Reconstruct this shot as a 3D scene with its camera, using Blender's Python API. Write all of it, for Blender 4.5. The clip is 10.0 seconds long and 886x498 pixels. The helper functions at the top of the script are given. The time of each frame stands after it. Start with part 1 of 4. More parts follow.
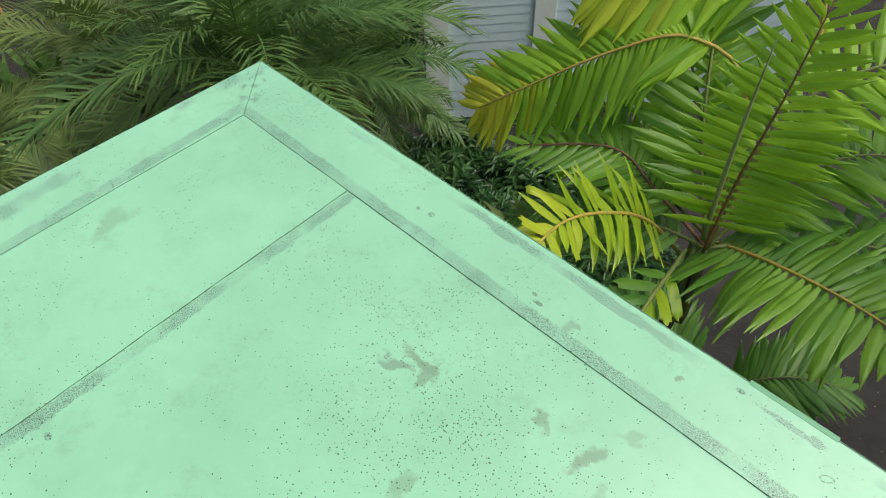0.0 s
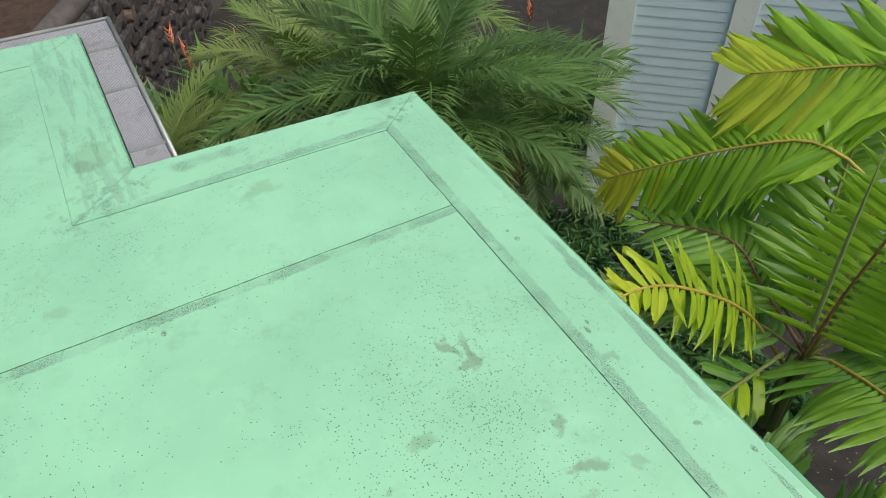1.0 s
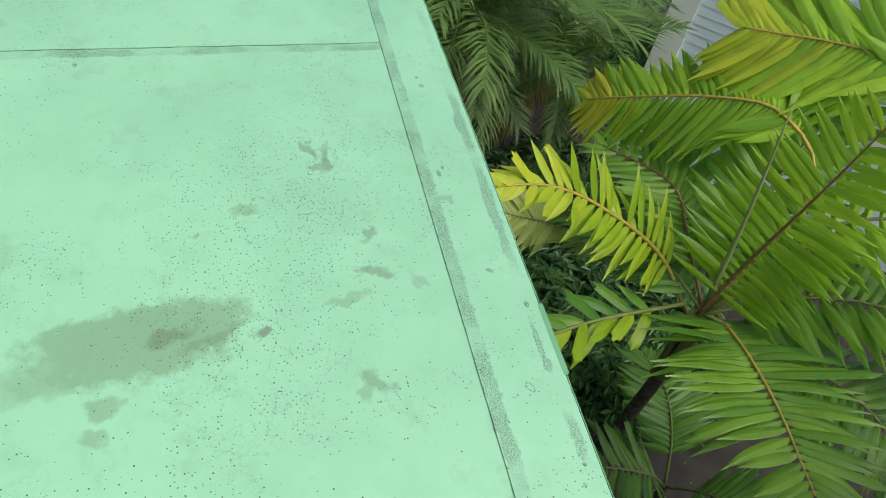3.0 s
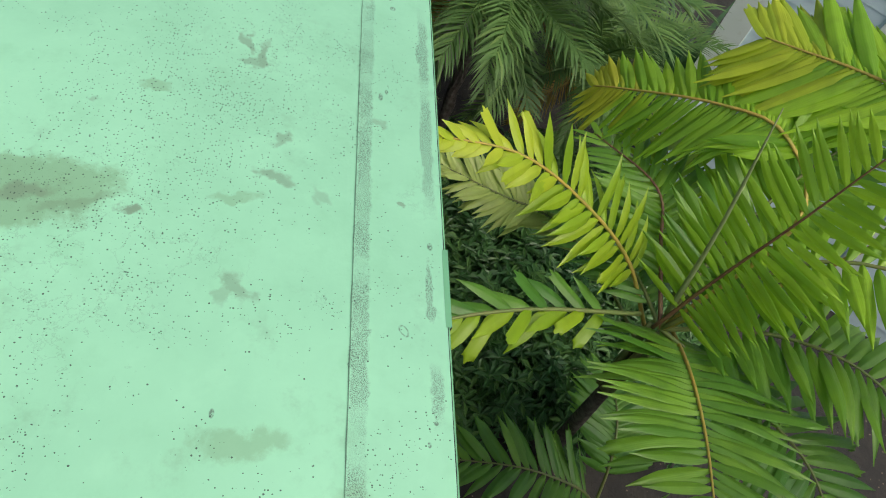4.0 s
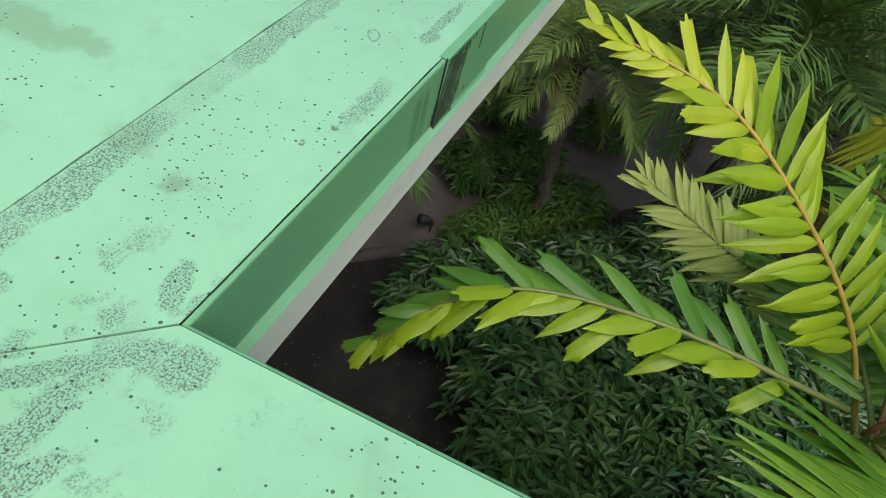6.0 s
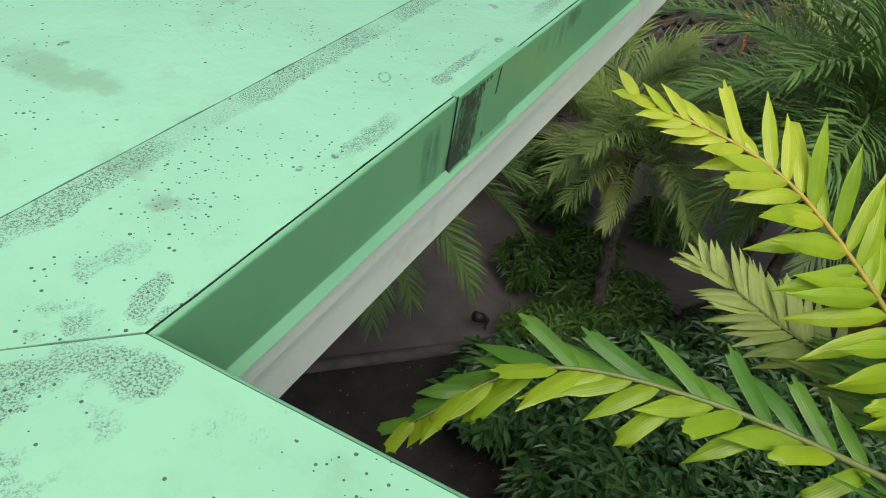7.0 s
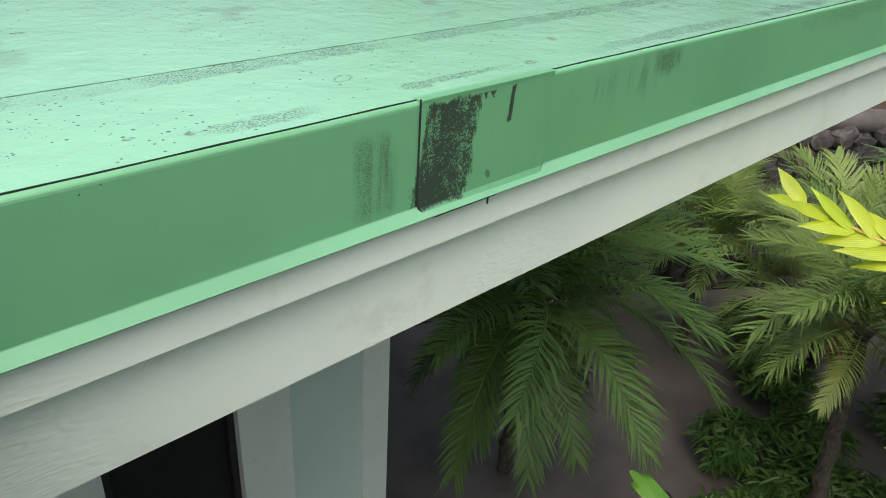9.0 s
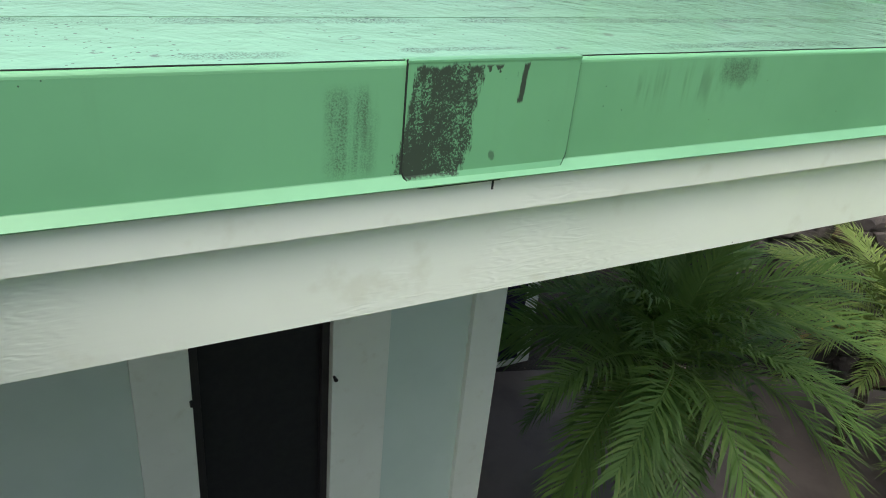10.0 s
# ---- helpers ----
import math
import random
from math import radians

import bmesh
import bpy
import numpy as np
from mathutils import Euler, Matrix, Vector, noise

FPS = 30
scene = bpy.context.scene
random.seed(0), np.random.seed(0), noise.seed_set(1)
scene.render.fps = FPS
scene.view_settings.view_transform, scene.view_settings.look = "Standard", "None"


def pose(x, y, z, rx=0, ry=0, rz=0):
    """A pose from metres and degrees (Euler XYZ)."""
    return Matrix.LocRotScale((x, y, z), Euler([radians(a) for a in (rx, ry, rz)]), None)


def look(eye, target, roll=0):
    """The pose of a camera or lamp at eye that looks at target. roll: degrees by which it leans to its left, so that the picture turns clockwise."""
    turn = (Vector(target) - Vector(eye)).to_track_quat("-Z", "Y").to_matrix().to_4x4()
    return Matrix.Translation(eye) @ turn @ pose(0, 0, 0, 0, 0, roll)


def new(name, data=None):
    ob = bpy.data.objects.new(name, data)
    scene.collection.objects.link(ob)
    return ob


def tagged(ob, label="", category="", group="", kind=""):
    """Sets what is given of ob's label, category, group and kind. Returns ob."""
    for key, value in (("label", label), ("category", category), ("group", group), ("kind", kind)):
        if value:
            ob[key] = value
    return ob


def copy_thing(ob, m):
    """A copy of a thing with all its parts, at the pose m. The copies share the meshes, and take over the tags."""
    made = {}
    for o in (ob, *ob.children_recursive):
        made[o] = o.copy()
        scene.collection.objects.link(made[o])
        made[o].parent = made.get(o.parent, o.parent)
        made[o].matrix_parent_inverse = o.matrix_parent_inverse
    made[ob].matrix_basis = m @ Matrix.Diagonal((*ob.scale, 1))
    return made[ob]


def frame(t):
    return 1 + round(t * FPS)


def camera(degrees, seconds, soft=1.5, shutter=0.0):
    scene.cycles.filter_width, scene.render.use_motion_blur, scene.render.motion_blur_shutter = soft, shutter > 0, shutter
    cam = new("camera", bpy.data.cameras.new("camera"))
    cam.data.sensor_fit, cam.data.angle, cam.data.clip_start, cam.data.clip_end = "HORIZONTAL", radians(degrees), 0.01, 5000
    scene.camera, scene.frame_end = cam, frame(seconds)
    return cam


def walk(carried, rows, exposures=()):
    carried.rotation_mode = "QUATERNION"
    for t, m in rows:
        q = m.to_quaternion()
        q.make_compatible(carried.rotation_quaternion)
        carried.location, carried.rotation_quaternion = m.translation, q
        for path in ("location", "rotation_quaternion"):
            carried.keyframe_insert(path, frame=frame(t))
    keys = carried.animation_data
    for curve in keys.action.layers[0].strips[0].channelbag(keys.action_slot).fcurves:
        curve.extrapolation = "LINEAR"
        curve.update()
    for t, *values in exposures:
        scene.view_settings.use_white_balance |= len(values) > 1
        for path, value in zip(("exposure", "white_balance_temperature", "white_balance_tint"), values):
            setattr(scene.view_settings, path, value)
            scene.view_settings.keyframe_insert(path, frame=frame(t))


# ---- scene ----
cam = camera(61.8, 10.0, soft=1.0)
PATH = [
    (0, (0.723, 1.195, 4.863), (1.631, 0.287, 3.329), -1.74),
    (0.5, (0.523, 1.251, 4.885), (1.648, 0.444, 3.442), -1.60),
    (1, (0.309, 1.242, 4.927), (1.584, 0.555, 3.548), -0.97),
    (1.5, (0.033, 1.086, 4.929), (1.403, 0.552, 3.573), 1.28),
    (2, (-0.170, 0.921, 4.904), (1.185, 0.455, 3.509), 4.65),
    (2.5, (-0.236, 0.880, 4.879), (1.047, 0.405, 3.420), 7.84),
    (3, (-0.258, 0.783, 4.858), (0.948, 0.279, 3.344), 12.31),
    (3.2, (-0.252, 0.710, 4.839), (0.923, 0.203, 3.302), 14.76),
    (4.3, (-0.405, 0.309, 4.629), (0.815, -0.089, 3.094), 26.09),
    (4.5, (-0.488, 0.206, 4.617), (0.732, -0.091, 3.060), 25.85),
    (5, (-0.552, -0.049, 4.425), (0.665, -0.076, 2.838), 21.90),
    (5.5, (-0.388, -0.210, 3.958), (0.903, -0.031, 2.441), 16.98),
    (5.7, (-0.337, -0.260, 3.882), (0.978, -0.016, 2.395), 17.11),
    (6.8, (-0.320, -0.377, 3.738), (1.079, 0.136, 2.404), 12.58),
    (7, (-0.313, -0.406, 3.723), (1.114, 0.184, 2.452), 10.02),
    (7.5, (-0.248, -0.478, 3.671), (1.241, 0.234, 2.541), 5.48),
    (8, (-0.159, -0.527, 3.589), (1.344, 0.307, 2.566), 1.88),
    (8.5, (-0.064, -0.534, 3.491), (1.269, 0.565, 2.483), 2.29),
    (9, (0.066, -0.596, 3.455), (1.298, 0.639, 2.477), 3.71),
    (9.5, (0.158, -0.659, 3.433), (1.242, 0.737, 2.497), 3.71),
    (10, (0.252, -0.727, 3.380), (1.146, 0.815, 2.472), 5.61),
]
EXPOSURES = [(0.0, 0.0), (5.5, 0.0), (7.5, 0.20), (9.0, 0.42), (10.0, 0.58)]
walk(cam, [(t, look(eye, target, roll)) for t, eye, target, roll in PATH], EXPOSURES)

# ---- light ----
SUN_EL, SUN_AZ = radians(62), radians(234)
world = bpy.data.worlds.new("world")
scene.world = world
world.use_nodes = True
wt = world.node_tree
sky = wt.nodes.new("ShaderNodeTexSky")
sky.sky_type, sky.sun_disc = "NISHITA", False
sky.sun_elevation, sky.sun_rotation = SUN_EL, SUN_AZ
sky.air_density, sky.dust_density, sky.ozone_density = 1.0, 8.0, 1.0
wt.links.new(sky.outputs["Color"], wt.nodes["Background"].inputs["Color"])
wt.nodes["Background"].inputs["Strength"].default_value = 0.125
sun = new("sun", bpy.data.lights.new("sun", "SUN"))
sun.data.energy, sun.data.angle, sun.data.color = 1.15, radians(60), (1.0, 1.0, 0.98)
sun.matrix_world = look((0, 0, 30), (-30 * math.sin(SUN_AZ) / math.tan(SUN_EL), -30 * math.cos(SUN_AZ) / math.tan(SUN_EL), 0))


# ---- small helpers ----
WORLD = {}


def thing(name, at=(0, 0, 0), label="", category="", group="", kind=""):
    """An Empty at the base of a thing; its parts are given in world coordinates."""
    ob = new(name)
    ob.empty_display_size = 0.1
    ob.matrix_basis = Matrix.Translation(at)
    WORLD[ob] = Matrix.Translation(at)
    return tagged(ob, label, category, group, kind)


def mesh_of(bm, name, material, smooth=False):
    data = bpy.data.meshes.new(name)
    bm.normal_update()
    bm.to_mesh(data)
    bm.free()
    if smooth:
        data.polygons.foreach_set("use_smooth", [True] * len(data.polygons))
    for m in (material if isinstance(material, (list, tuple)) else [material]):
        data.materials.append(m)
    return data


def place(name, data, parent=None, m=None, label=""):
    ob = new(name, data)
    if parent is not None:
        ob.parent = parent
        ob.matrix_parent_inverse = WORLD[parent].inverted()
    ob.matrix_basis = m if m is not None else Matrix()
    WORLD[ob] = ob.matrix_basis.copy()
    return tagged(ob, label)


def part(name, bm, material, parent=None, label="", smooth=False):
    return place(name, mesh_of(bm, name, material, smooth), parent, None, label)


def add_box(bm, lo, hi, bevel=0.0):
    vs = [bm.verts.new((x, y, z)) for x in (lo[0], hi[0]) for y in (lo[1], hi[1]) for z in (lo[2], hi[2])]
    fs = [bm.faces.new([vs[i] for i in q]) for q in ((0, 1, 3, 2), (4, 6, 7, 5), (0, 4, 5, 1), (2, 3, 7, 6), (0, 2, 6, 4), (1, 5, 7, 3))]
    if bevel:
        es = list({e for f in fs for e in f.edges})
        bmesh.ops.bevel(bm, geom=es, offset=bevel, segments=2, affect="EDGES", profile=0.6)


def box(lo, hi, bevel=0.0):
    bm = bmesh.new()
    add_box(bm, lo, hi, bevel)
    return bm


def prism(points, z0, z1):
    """A plate over a plan polygon; z0 and z1 are functions of x, y or numbers."""
    f0 = z0 if callable(z0) else (lambda x, y: z0)
    f1 = z1 if callable(z1) else (lambda x, y: z1)
    bm = bmesh.new()
    lo = [bm.verts.new((x, y, f0(x, y))) for x, y in points]
    hi = [bm.verts.new((x, y, f1(x, y))) for x, y in points]
    n = len(points)
    bm.faces.new(hi)
    bm.faces.new(lo[::-1])
    for i in range(n):
        j = (i + 1) % n
        bm.faces.new((lo[i], lo[j], hi[j], hi[i]))
    return bm


def tube(bm, points, radii, sides=7, cap=True):
    rings = []
    up = Vector((0.13, 0.21, 0.97))
    for i, p in enumerate(points):
        a, b = Vector(points[max(i - 1, 0)]), Vector(points[min(i + 1, len(points) - 1)])
        d = (b - a).normalized()
        u = d.cross(up)
        u = u.normalized() if u.length > 1e-4 else Vector((1, 0, 0))
        v = d.cross(u)
        rings.append([bm.verts.new(Vector(p) + radii[i] * (math.cos(2 * math.pi * k / sides) * u + math.sin(2 * math.pi * k / sides) * v)) for k in range(sides)])
    for r, q in zip(rings, rings[1:]):
        for k in range(sides):
            bm.faces.new((r[k], r[(k + 1) % sides], q[(k + 1) % sides], q[k]))
    if cap:
        bm.faces.new(rings[0][::-1])
        bm.faces.new(rings[-1])


def curve_points(ctrl, n):
    """Catmull-Rom through the control points."""
    c = [Vector(p) for p in ctrl]
    c = [2 * c[0] - c[1]] + c + [2 * c[-1] - c[-2]]
    out = []
    m = len(c) - 3
    for i in range(n):
        t = i / (n - 1) * m
        k = min(int(t), m - 1)
        u = t - k
        a, b, d, e = c[k:k + 4]
        out.append(0.5 * ((2 * b) + (d - a) * u + (2 * a - 5 * b + 4 * d - e) * u * u + (3 * b - a - 3 * d + e) * u ** 3))
    return out


# ---- materials ----
class Nodes:
    def __init__(self, name):
        self.mat = bpy.data.materials.new(name)
        self.mat.use_nodes = True
        self.t = self.mat.node_tree
        self.b = self.t.nodes["Principled BSDF"]
        self.out = self.t.nodes["Material Output"]

    def put(self, socket, v):
        if hasattr(v, "is_output"):
            self.t.links.new(v, socket)
        elif isinstance(v, (tuple, list)) and len(v) == 3 and socket.type == "RGBA":
            socket.default_value = (*v, 1)
        else:
            socket.default_value = v

    def math(self, op, a, b=0.0, c=0.0, clamp=False):
        n = self.t.nodes.new("ShaderNodeMath")
        n.operation, n.use_clamp = op, clamp
        for i, v in enumerate((a, b, c)):
            self.put(n.inputs[i], v)
        return n.outputs[0]

    def pos(self):
        return self.t.nodes.new("ShaderNodeNewGeometry").outputs["Position"]

    def obj(self):
        return self.t.nodes.new("ShaderNodeTexCoord").outputs["Object"]

    def split(self, v):
        n = self.t.nodes.new("ShaderNodeSeparateXYZ")
        self.put(n.inputs[0], v)
        return n.outputs

    def scale(self, v, s):
        n = self.t.nodes.new("ShaderNodeVectorMath")
        n.operation = "MULTIPLY"
        self.put(n.inputs[0], v)
        n.inputs[1].default_value = s
        return n.outputs[0]

    def addv(self, v, w):
        n = self.t.nodes.new("ShaderNodeVectorMath")
        n.operation = "ADD"
        self.put(n.inputs[0], v)
        self.put(n.inputs[1], w)
        return n.outputs[0]

    def noise(self, v, scale, detail=3.0, rough=0.55, color=False):
        n = self.t.nodes.new("ShaderNodeTexNoise")
        self.put(n.inputs["Vector"], v)
        n.inputs["Scale"].default_value, n.inputs["Detail"].default_value, n.inputs["Roughness"].default_value = scale, detail, rough
        return n.outputs["Color" if color else "Fac"]

    def voronoi(self, v, scale, feature="F1"):
        n = self.t.nodes.new("ShaderNodeTexVoronoi")
        n.feature = feature
        self.put(n.inputs["Vector"], v)
        n.inputs["Scale"].default_value = scale
        return n.outputs

    def ramp(self, v, lo, hi, a=0.0, b=1.0):
        n = self.t.nodes.new("ShaderNodeMapRange")
        n.interpolation_type = "SMOOTHSTEP"
        self.put(n.inputs[0], v)
        for i, x in enumerate((lo, hi, a, b)):
            self.put(n.inputs[i + 1], x)
        return n.outputs[0]

    def mix(self, f, a, b):
        n = self.t.nodes.new("ShaderNodeMix")
        n.data_type = "RGBA"
        self.put(n.inputs[0], f)
        self.put(n.inputs[6], a)
        self.put(n.inputs[7], b)
        return n.outputs[2]

    def random(self):
        return self.t.nodes.new("ShaderNodeObjectInfo").outputs["Random"]

    def island(self):
        return self.t.nodes.new("ShaderNodeNewGeometry").outputs["Random Per Island"]

    def bump(self, h, strength, distance=0.01, normal=None):
        n = self.t.nodes.new("ShaderNodeBump")
        n.inputs["Strength"].default_value, n.inputs["Distance"].default_value = strength, distance
        self.put(n.inputs["Height"], h)
        if normal is not None:
            self.put(n.inputs["Normal"], normal)
        return n.outputs[0]

    def set(self, color=None, rough=None, normal=None, metal=None, spec=None):
        for key, v in (("Base Color", color), ("Roughness", rough), ("Normal", normal), ("Metallic", metal), ("Specular IOR Level", spec)):
            if v is not None:
                self.put(self.b.inputs[key], v)
        return self.mat

    def translucent(self, color, amount):
        """Lets light through a leaf."""
        tr = self.t.nodes.new("ShaderNodeBsdfTranslucent")
        self.put(tr.inputs["Color"], color)
        mx = self.t.nodes.new("ShaderNodeMixShader")
        mx.inputs[0].default_value = amount
        self.t.links.new(self.b.outputs[0], mx.inputs[1])
        self.t.links.new(tr.outputs[0], mx.inputs[2])
        self.t.links.new(mx.outputs[0], self.out.inputs["Surface"])
        return self.mat


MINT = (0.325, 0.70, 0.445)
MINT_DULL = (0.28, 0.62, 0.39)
ALGAE = (0.075, 0.10, 0.085)
MUD = (0.19, 0.36, 0.19)
MUD_BROWN = (0.15, 0.20, 0.13)


def speckle(n, p, scale, size, density):
    """Dots of grime; density 0 to 1."""
    v = n.voronoi(p, scale)
    near = n.math("LESS_THAN", v["Distance"], n.math("MULTIPLY", n.split(v["Color"])[1], size))
    chosen = n.math("LESS_THAN", n.split(v["Color"])[0], density)
    return n.math("MULTIPLY", near, chosen)


def band(n, c, lo, hi, soft):
    """1 between lo and hi of the coordinate c."""
    a = n.ramp(c, lo - soft, lo + soft)
    b = n.ramp(c, hi - soft, hi + soft, 1.0, 0.0)
    return n.math("MULTIPLY", a, b)


def blot(n, x, y, cx, cy, rx, ry, turn=0.0):
    """A soft stain with an uneven rim."""
    c, s = math.cos(radians(turn)), math.sin(radians(turn))
    dx, dy = n.math("SUBTRACT", x, cx), n.math("SUBTRACT", y, cy)
    u = n.math("DIVIDE", n.math("ADD", n.math("MULTIPLY", dx, c), n.math("MULTIPLY", dy, s)), rx)
    v = n.math("DIVIDE", n.math("SUBTRACT", n.math("MULTIPLY", dy, c), n.math("MULTIPLY", dx, s)), ry)
    return n.math("SQRT", n.math("ADD", n.math("MULTIPLY", u, u), n.math("MULTIPLY", v, v)))


def roof_paint():
    n = Nodes("mint_roof_coating")
    p = n.pos()
    x, y, z = n.split(p)
    big = n.noise(p, 1.7, 4)
    mid = n.noise(p, 9.0, 5, 0.6)
    fine = n.noise(p, 70.0, 3)
    rim = n.math("MULTIPLY", n.math("SUBTRACT", n.noise(n.addv(p, n.scale(n.noise(p, 9.0, 3, 0.6, True), (0.06, 0.06, 0.0))), 17.0, 7, 0.78), 0.5), 2.7)
    small = n.math("MULTIPLY", n.math("SUBTRACT", n.noise(p, 48.0, 5, 0.7), 0.5), 2.2)
    col = n.mix(n.ramp(big, 0.35, 0.68), MINT, MINT_DULL)
    col = n.mix(n.math("MULTIPLY", n.ramp(mid, 0.50, 0.75), 0.35), col, (0.23, 0.54, 0.31))
    col = n.mix(n.math("MULTIPLY", n.ramp(mid, 0.30, 0.46, 1.0, 0.0), 0.25), col, (0.37, 0.76, 0.49))
    smudge = n.ramp(n.noise(n.addv(p, (4.0, 9.0, 0.0)), 5.5, 7, 0.72), 0.56, 0.74)
    col = n.mix(n.math("MULTIPLY", smudge, 0.30), col, (0.17, 0.33, 0.19))
    vein = n.math("ABSOLUTE", n.math("SUBTRACT", n.noise(n.addv(p, (2.0, 5.0, 0.0)), 7.0, 6, 0.7), 0.5))
    vein = n.math("MULTIPLY", n.ramp(vein, 0.0, 0.012, 1.0, 0.0), n.ramp(n.noise(p, 2.1, 2), 0.54, 0.66))
    col = n.mix(n.math("MULTIPLY", vein, 0.28), col, (0.12, 0.22, 0.13))
    # stains: centre, half sizes, turn, strength; their outlines are torn by two scales of noise
    tear, shred = n.noise(p, 7.0, 3, 0.6, True), n.noise(p, 26.0, 4, 0.7, True)
    sx = n.math("ADD", x, n.math("MULTIPLY_ADD", n.split(tear)[0], 0.16, n.math("MULTIPLY_ADD", n.split(shred)[0], 0.045, -0.1025)))
    sy = n.math("ADD", y, n.math("MULTIPLY_ADD", n.split(tear)[1], 0.16, n.math("MULTIPLY_ADD", n.split(shred)[1], 0.045, -0.1025)))
    green = [(0.872, 1.08, 0.118, 0.285, 6, 0.72), (0.80, 1.26, 0.06, 0.16, 14, 0.55), (2.536, 0.812, 0.05, 0.10, 20, 0.42), (0.97, 1.53, 0.045, 0.07, 0, 0.45),
             (2.27, 1.56, 0.04, 0.07, 0, 0.35), (0.278, 0.456, 0.045, 0.12, 14, 0.55), (0.019, 0.598, 0.06, 0.12, 20, 0.6), (0.03, 0.38, 0.09, 0.07, 0, 0.45),
             (0.931, 0.526, 0.022, 0.07, 8, 0.5), (1.283, 0.791, 0.022, 0.055, 10, 0.55), (0.697, 1.15, 0.032, 0.055, 0, 0.6), (3.3, 2.0, 0.2, 0.5, 30, 0.4),
             (-0.6, 0.9, 0.3, 0.15, 20, 0.4), (1.9, 2.1, 0.12, 0.3, 0, 0.45), (1.0, 2.4, 0.3, 0.2, 0, 0.5), (3.1, 1.33, 0.10, 0.10, 0, 0.4), (0.188, 0.226, 0.03, 0.05, 0, 0.35)]
    brown = [(0.872, 1.00, 0.028, 0.085, 24, 0.55), (0.845, 0.90, 0.022, 0.10, 14, 0.35), (0.842, 0.775, 0.012, 0.030, 10, 0.75), (1.535, 0.575, 0.055, 0.018, 16, 0.55), (1.485, 0.528, 0.072, 0.022, -12, 0.6),
             (1.452, 0.560, 0.022, 0.045, 0, 0.5), (1.155, 0.432, 0.028, 0.040, 40, 0.5), (1.02, 0.44, 0.022, 0.050, 0, 0.55), (0.975, 0.33, 0.05, 0.02, 30, 0.3), (1.21, 0.928, 0.018, 0.03, 0, 0.35),
             (0.665, 0.487, 0.055, 0.030, 30, 0.5), (0.639, 0.515, 0.02, 0.05, 60, 0.35), (0.153, 0.117, 0.026, 0.03, 0, 0.5), (0.62, 1.165, 0.03, 0.05, 0, 0.4), (0.108, 0.70, 0.02, 0.06, 40, 0.4),
             (1.27, 0.17, 0.018, 0.03, 0, 0.4), (0.98, 0.11, 0.012, 0.025, 0, 0.6), (3.05, 1.38, 0.06, 0.05, 40, 0.4), (-0.075, 0.33, 0.03, 0.10, 50, 0.3)]
    for rows, c in ((green, MUD), (brown, MUD_BROWN)):
        total = None
        for cx, cy, rx, ry, turn, k in rows:
            d = n.math("ADD", blot(n, sx, sy, cx, cy, rx, ry, turn), n.math("MULTIPLY", rim, 0.45 if min(rx, ry) < 0.06 else 0.30))
            m = n.ramp(d, 0.45 if min(rx, ry) < 0.1 else 0.78, 1.12, k, 0.0)
            total = m if total is None else n.math("MAXIMUM", total, m)
        col = n.mix(total, col, c)
    marks = None
    for cx, cy, rx, ry in ((1.835, 0.129, 0.013, 0.011), (1.885, 0.137, 0.008, 0.008), (0.353, 0.038, 0.006, 0.006), (0.303, 0.055, 0.008, 0.005), (2.02, 1.30, 0.014, 0.010), (1.385, 0.168, 0.018, 0.008), (1.41, 0.15, 0.012, 0.006), (0.84, 0.036, 0.014, 0.008), (0.346, 0.512, 0.012, 0.006)):
        m = n.ramp(blot(n, x, y, cx, cy, rx, ry), 0.6, 1.1, 0.8, 0.0)
        marks = m if marks is None else n.math("MAXIMUM", marks, m)
    ring = n.math("ADD", blot(n, x, y, 0.581, 0.107, 0.017, 0.010, 30), n.math("MULTIPLY", rim, 0.45))
    marks = n.math("MAXIMUM", marks, n.math("MULTIPLY", band(n, ring, 0.78, 1.05, 0.12), 0.7))
    col = n.mix(n.math("MULTIPLY", marks, n.ramp(n.noise(p, 160.0, 3, 0.7), 0.42, 0.56, 0.25, 1.0)), col, (0.07, 0.10, 0.075))
    # grime dots, thick in drifts
    drift = n.ramp(n.noise(p, 3.1, 4, 0.6), 0.47, 0.70, 0.02, 0.6)
    splash = n.ramp(n.math("ADD", blot(n, x, y, 1.15, 0.72, 0.75, 0.45, -20), n.math("MULTIPLY", rim, 0.5)), 0.3, 1.1, 0.85, 0.0)
    drift = n.math("MAXIMUM", drift, splash)
    dots = n.math("MAXIMUM", speckle(n, p, 130.0, 0.31, n.math("MULTIPLY", drift, 1.0)), speckle(n, n.addv(p, (3.1, 1.7, 0.0)), 46.0, 0.062, n.math("MULTIPLY_ADD", drift, 0.16, 0.03)))
    dots = n.math("MAXIMUM", dots, speckle(n, n.addv(p, (7.1, 4.7, 0.0)), 190.0, 0.40, n.math("MULTIPLY", n.ramp(n.noise(p, 3.4, 3), 0.52, 0.75), 0.6)))
    # dark algae held along laps and edges
    wob = n.math("MULTIPLY", n.math("SUBTRACT", n.noise(p, 30.0, 4, 0.7), 0.5), 0.034)
    yw, xw = n.math("ADD", y, wob), n.math("ADD", x, wob)
    grit = n.noise(p, 400.0, 2, 0.7)
    patchy = n.ramp(n.noise(p, 5.0, 3), 0.36, 0.56)
    on_ab = n.math("MULTIPLY", band(n, yw, 0.192, 0.232, 0.005), band(n, x, -0.2, 2.69, 0.01))
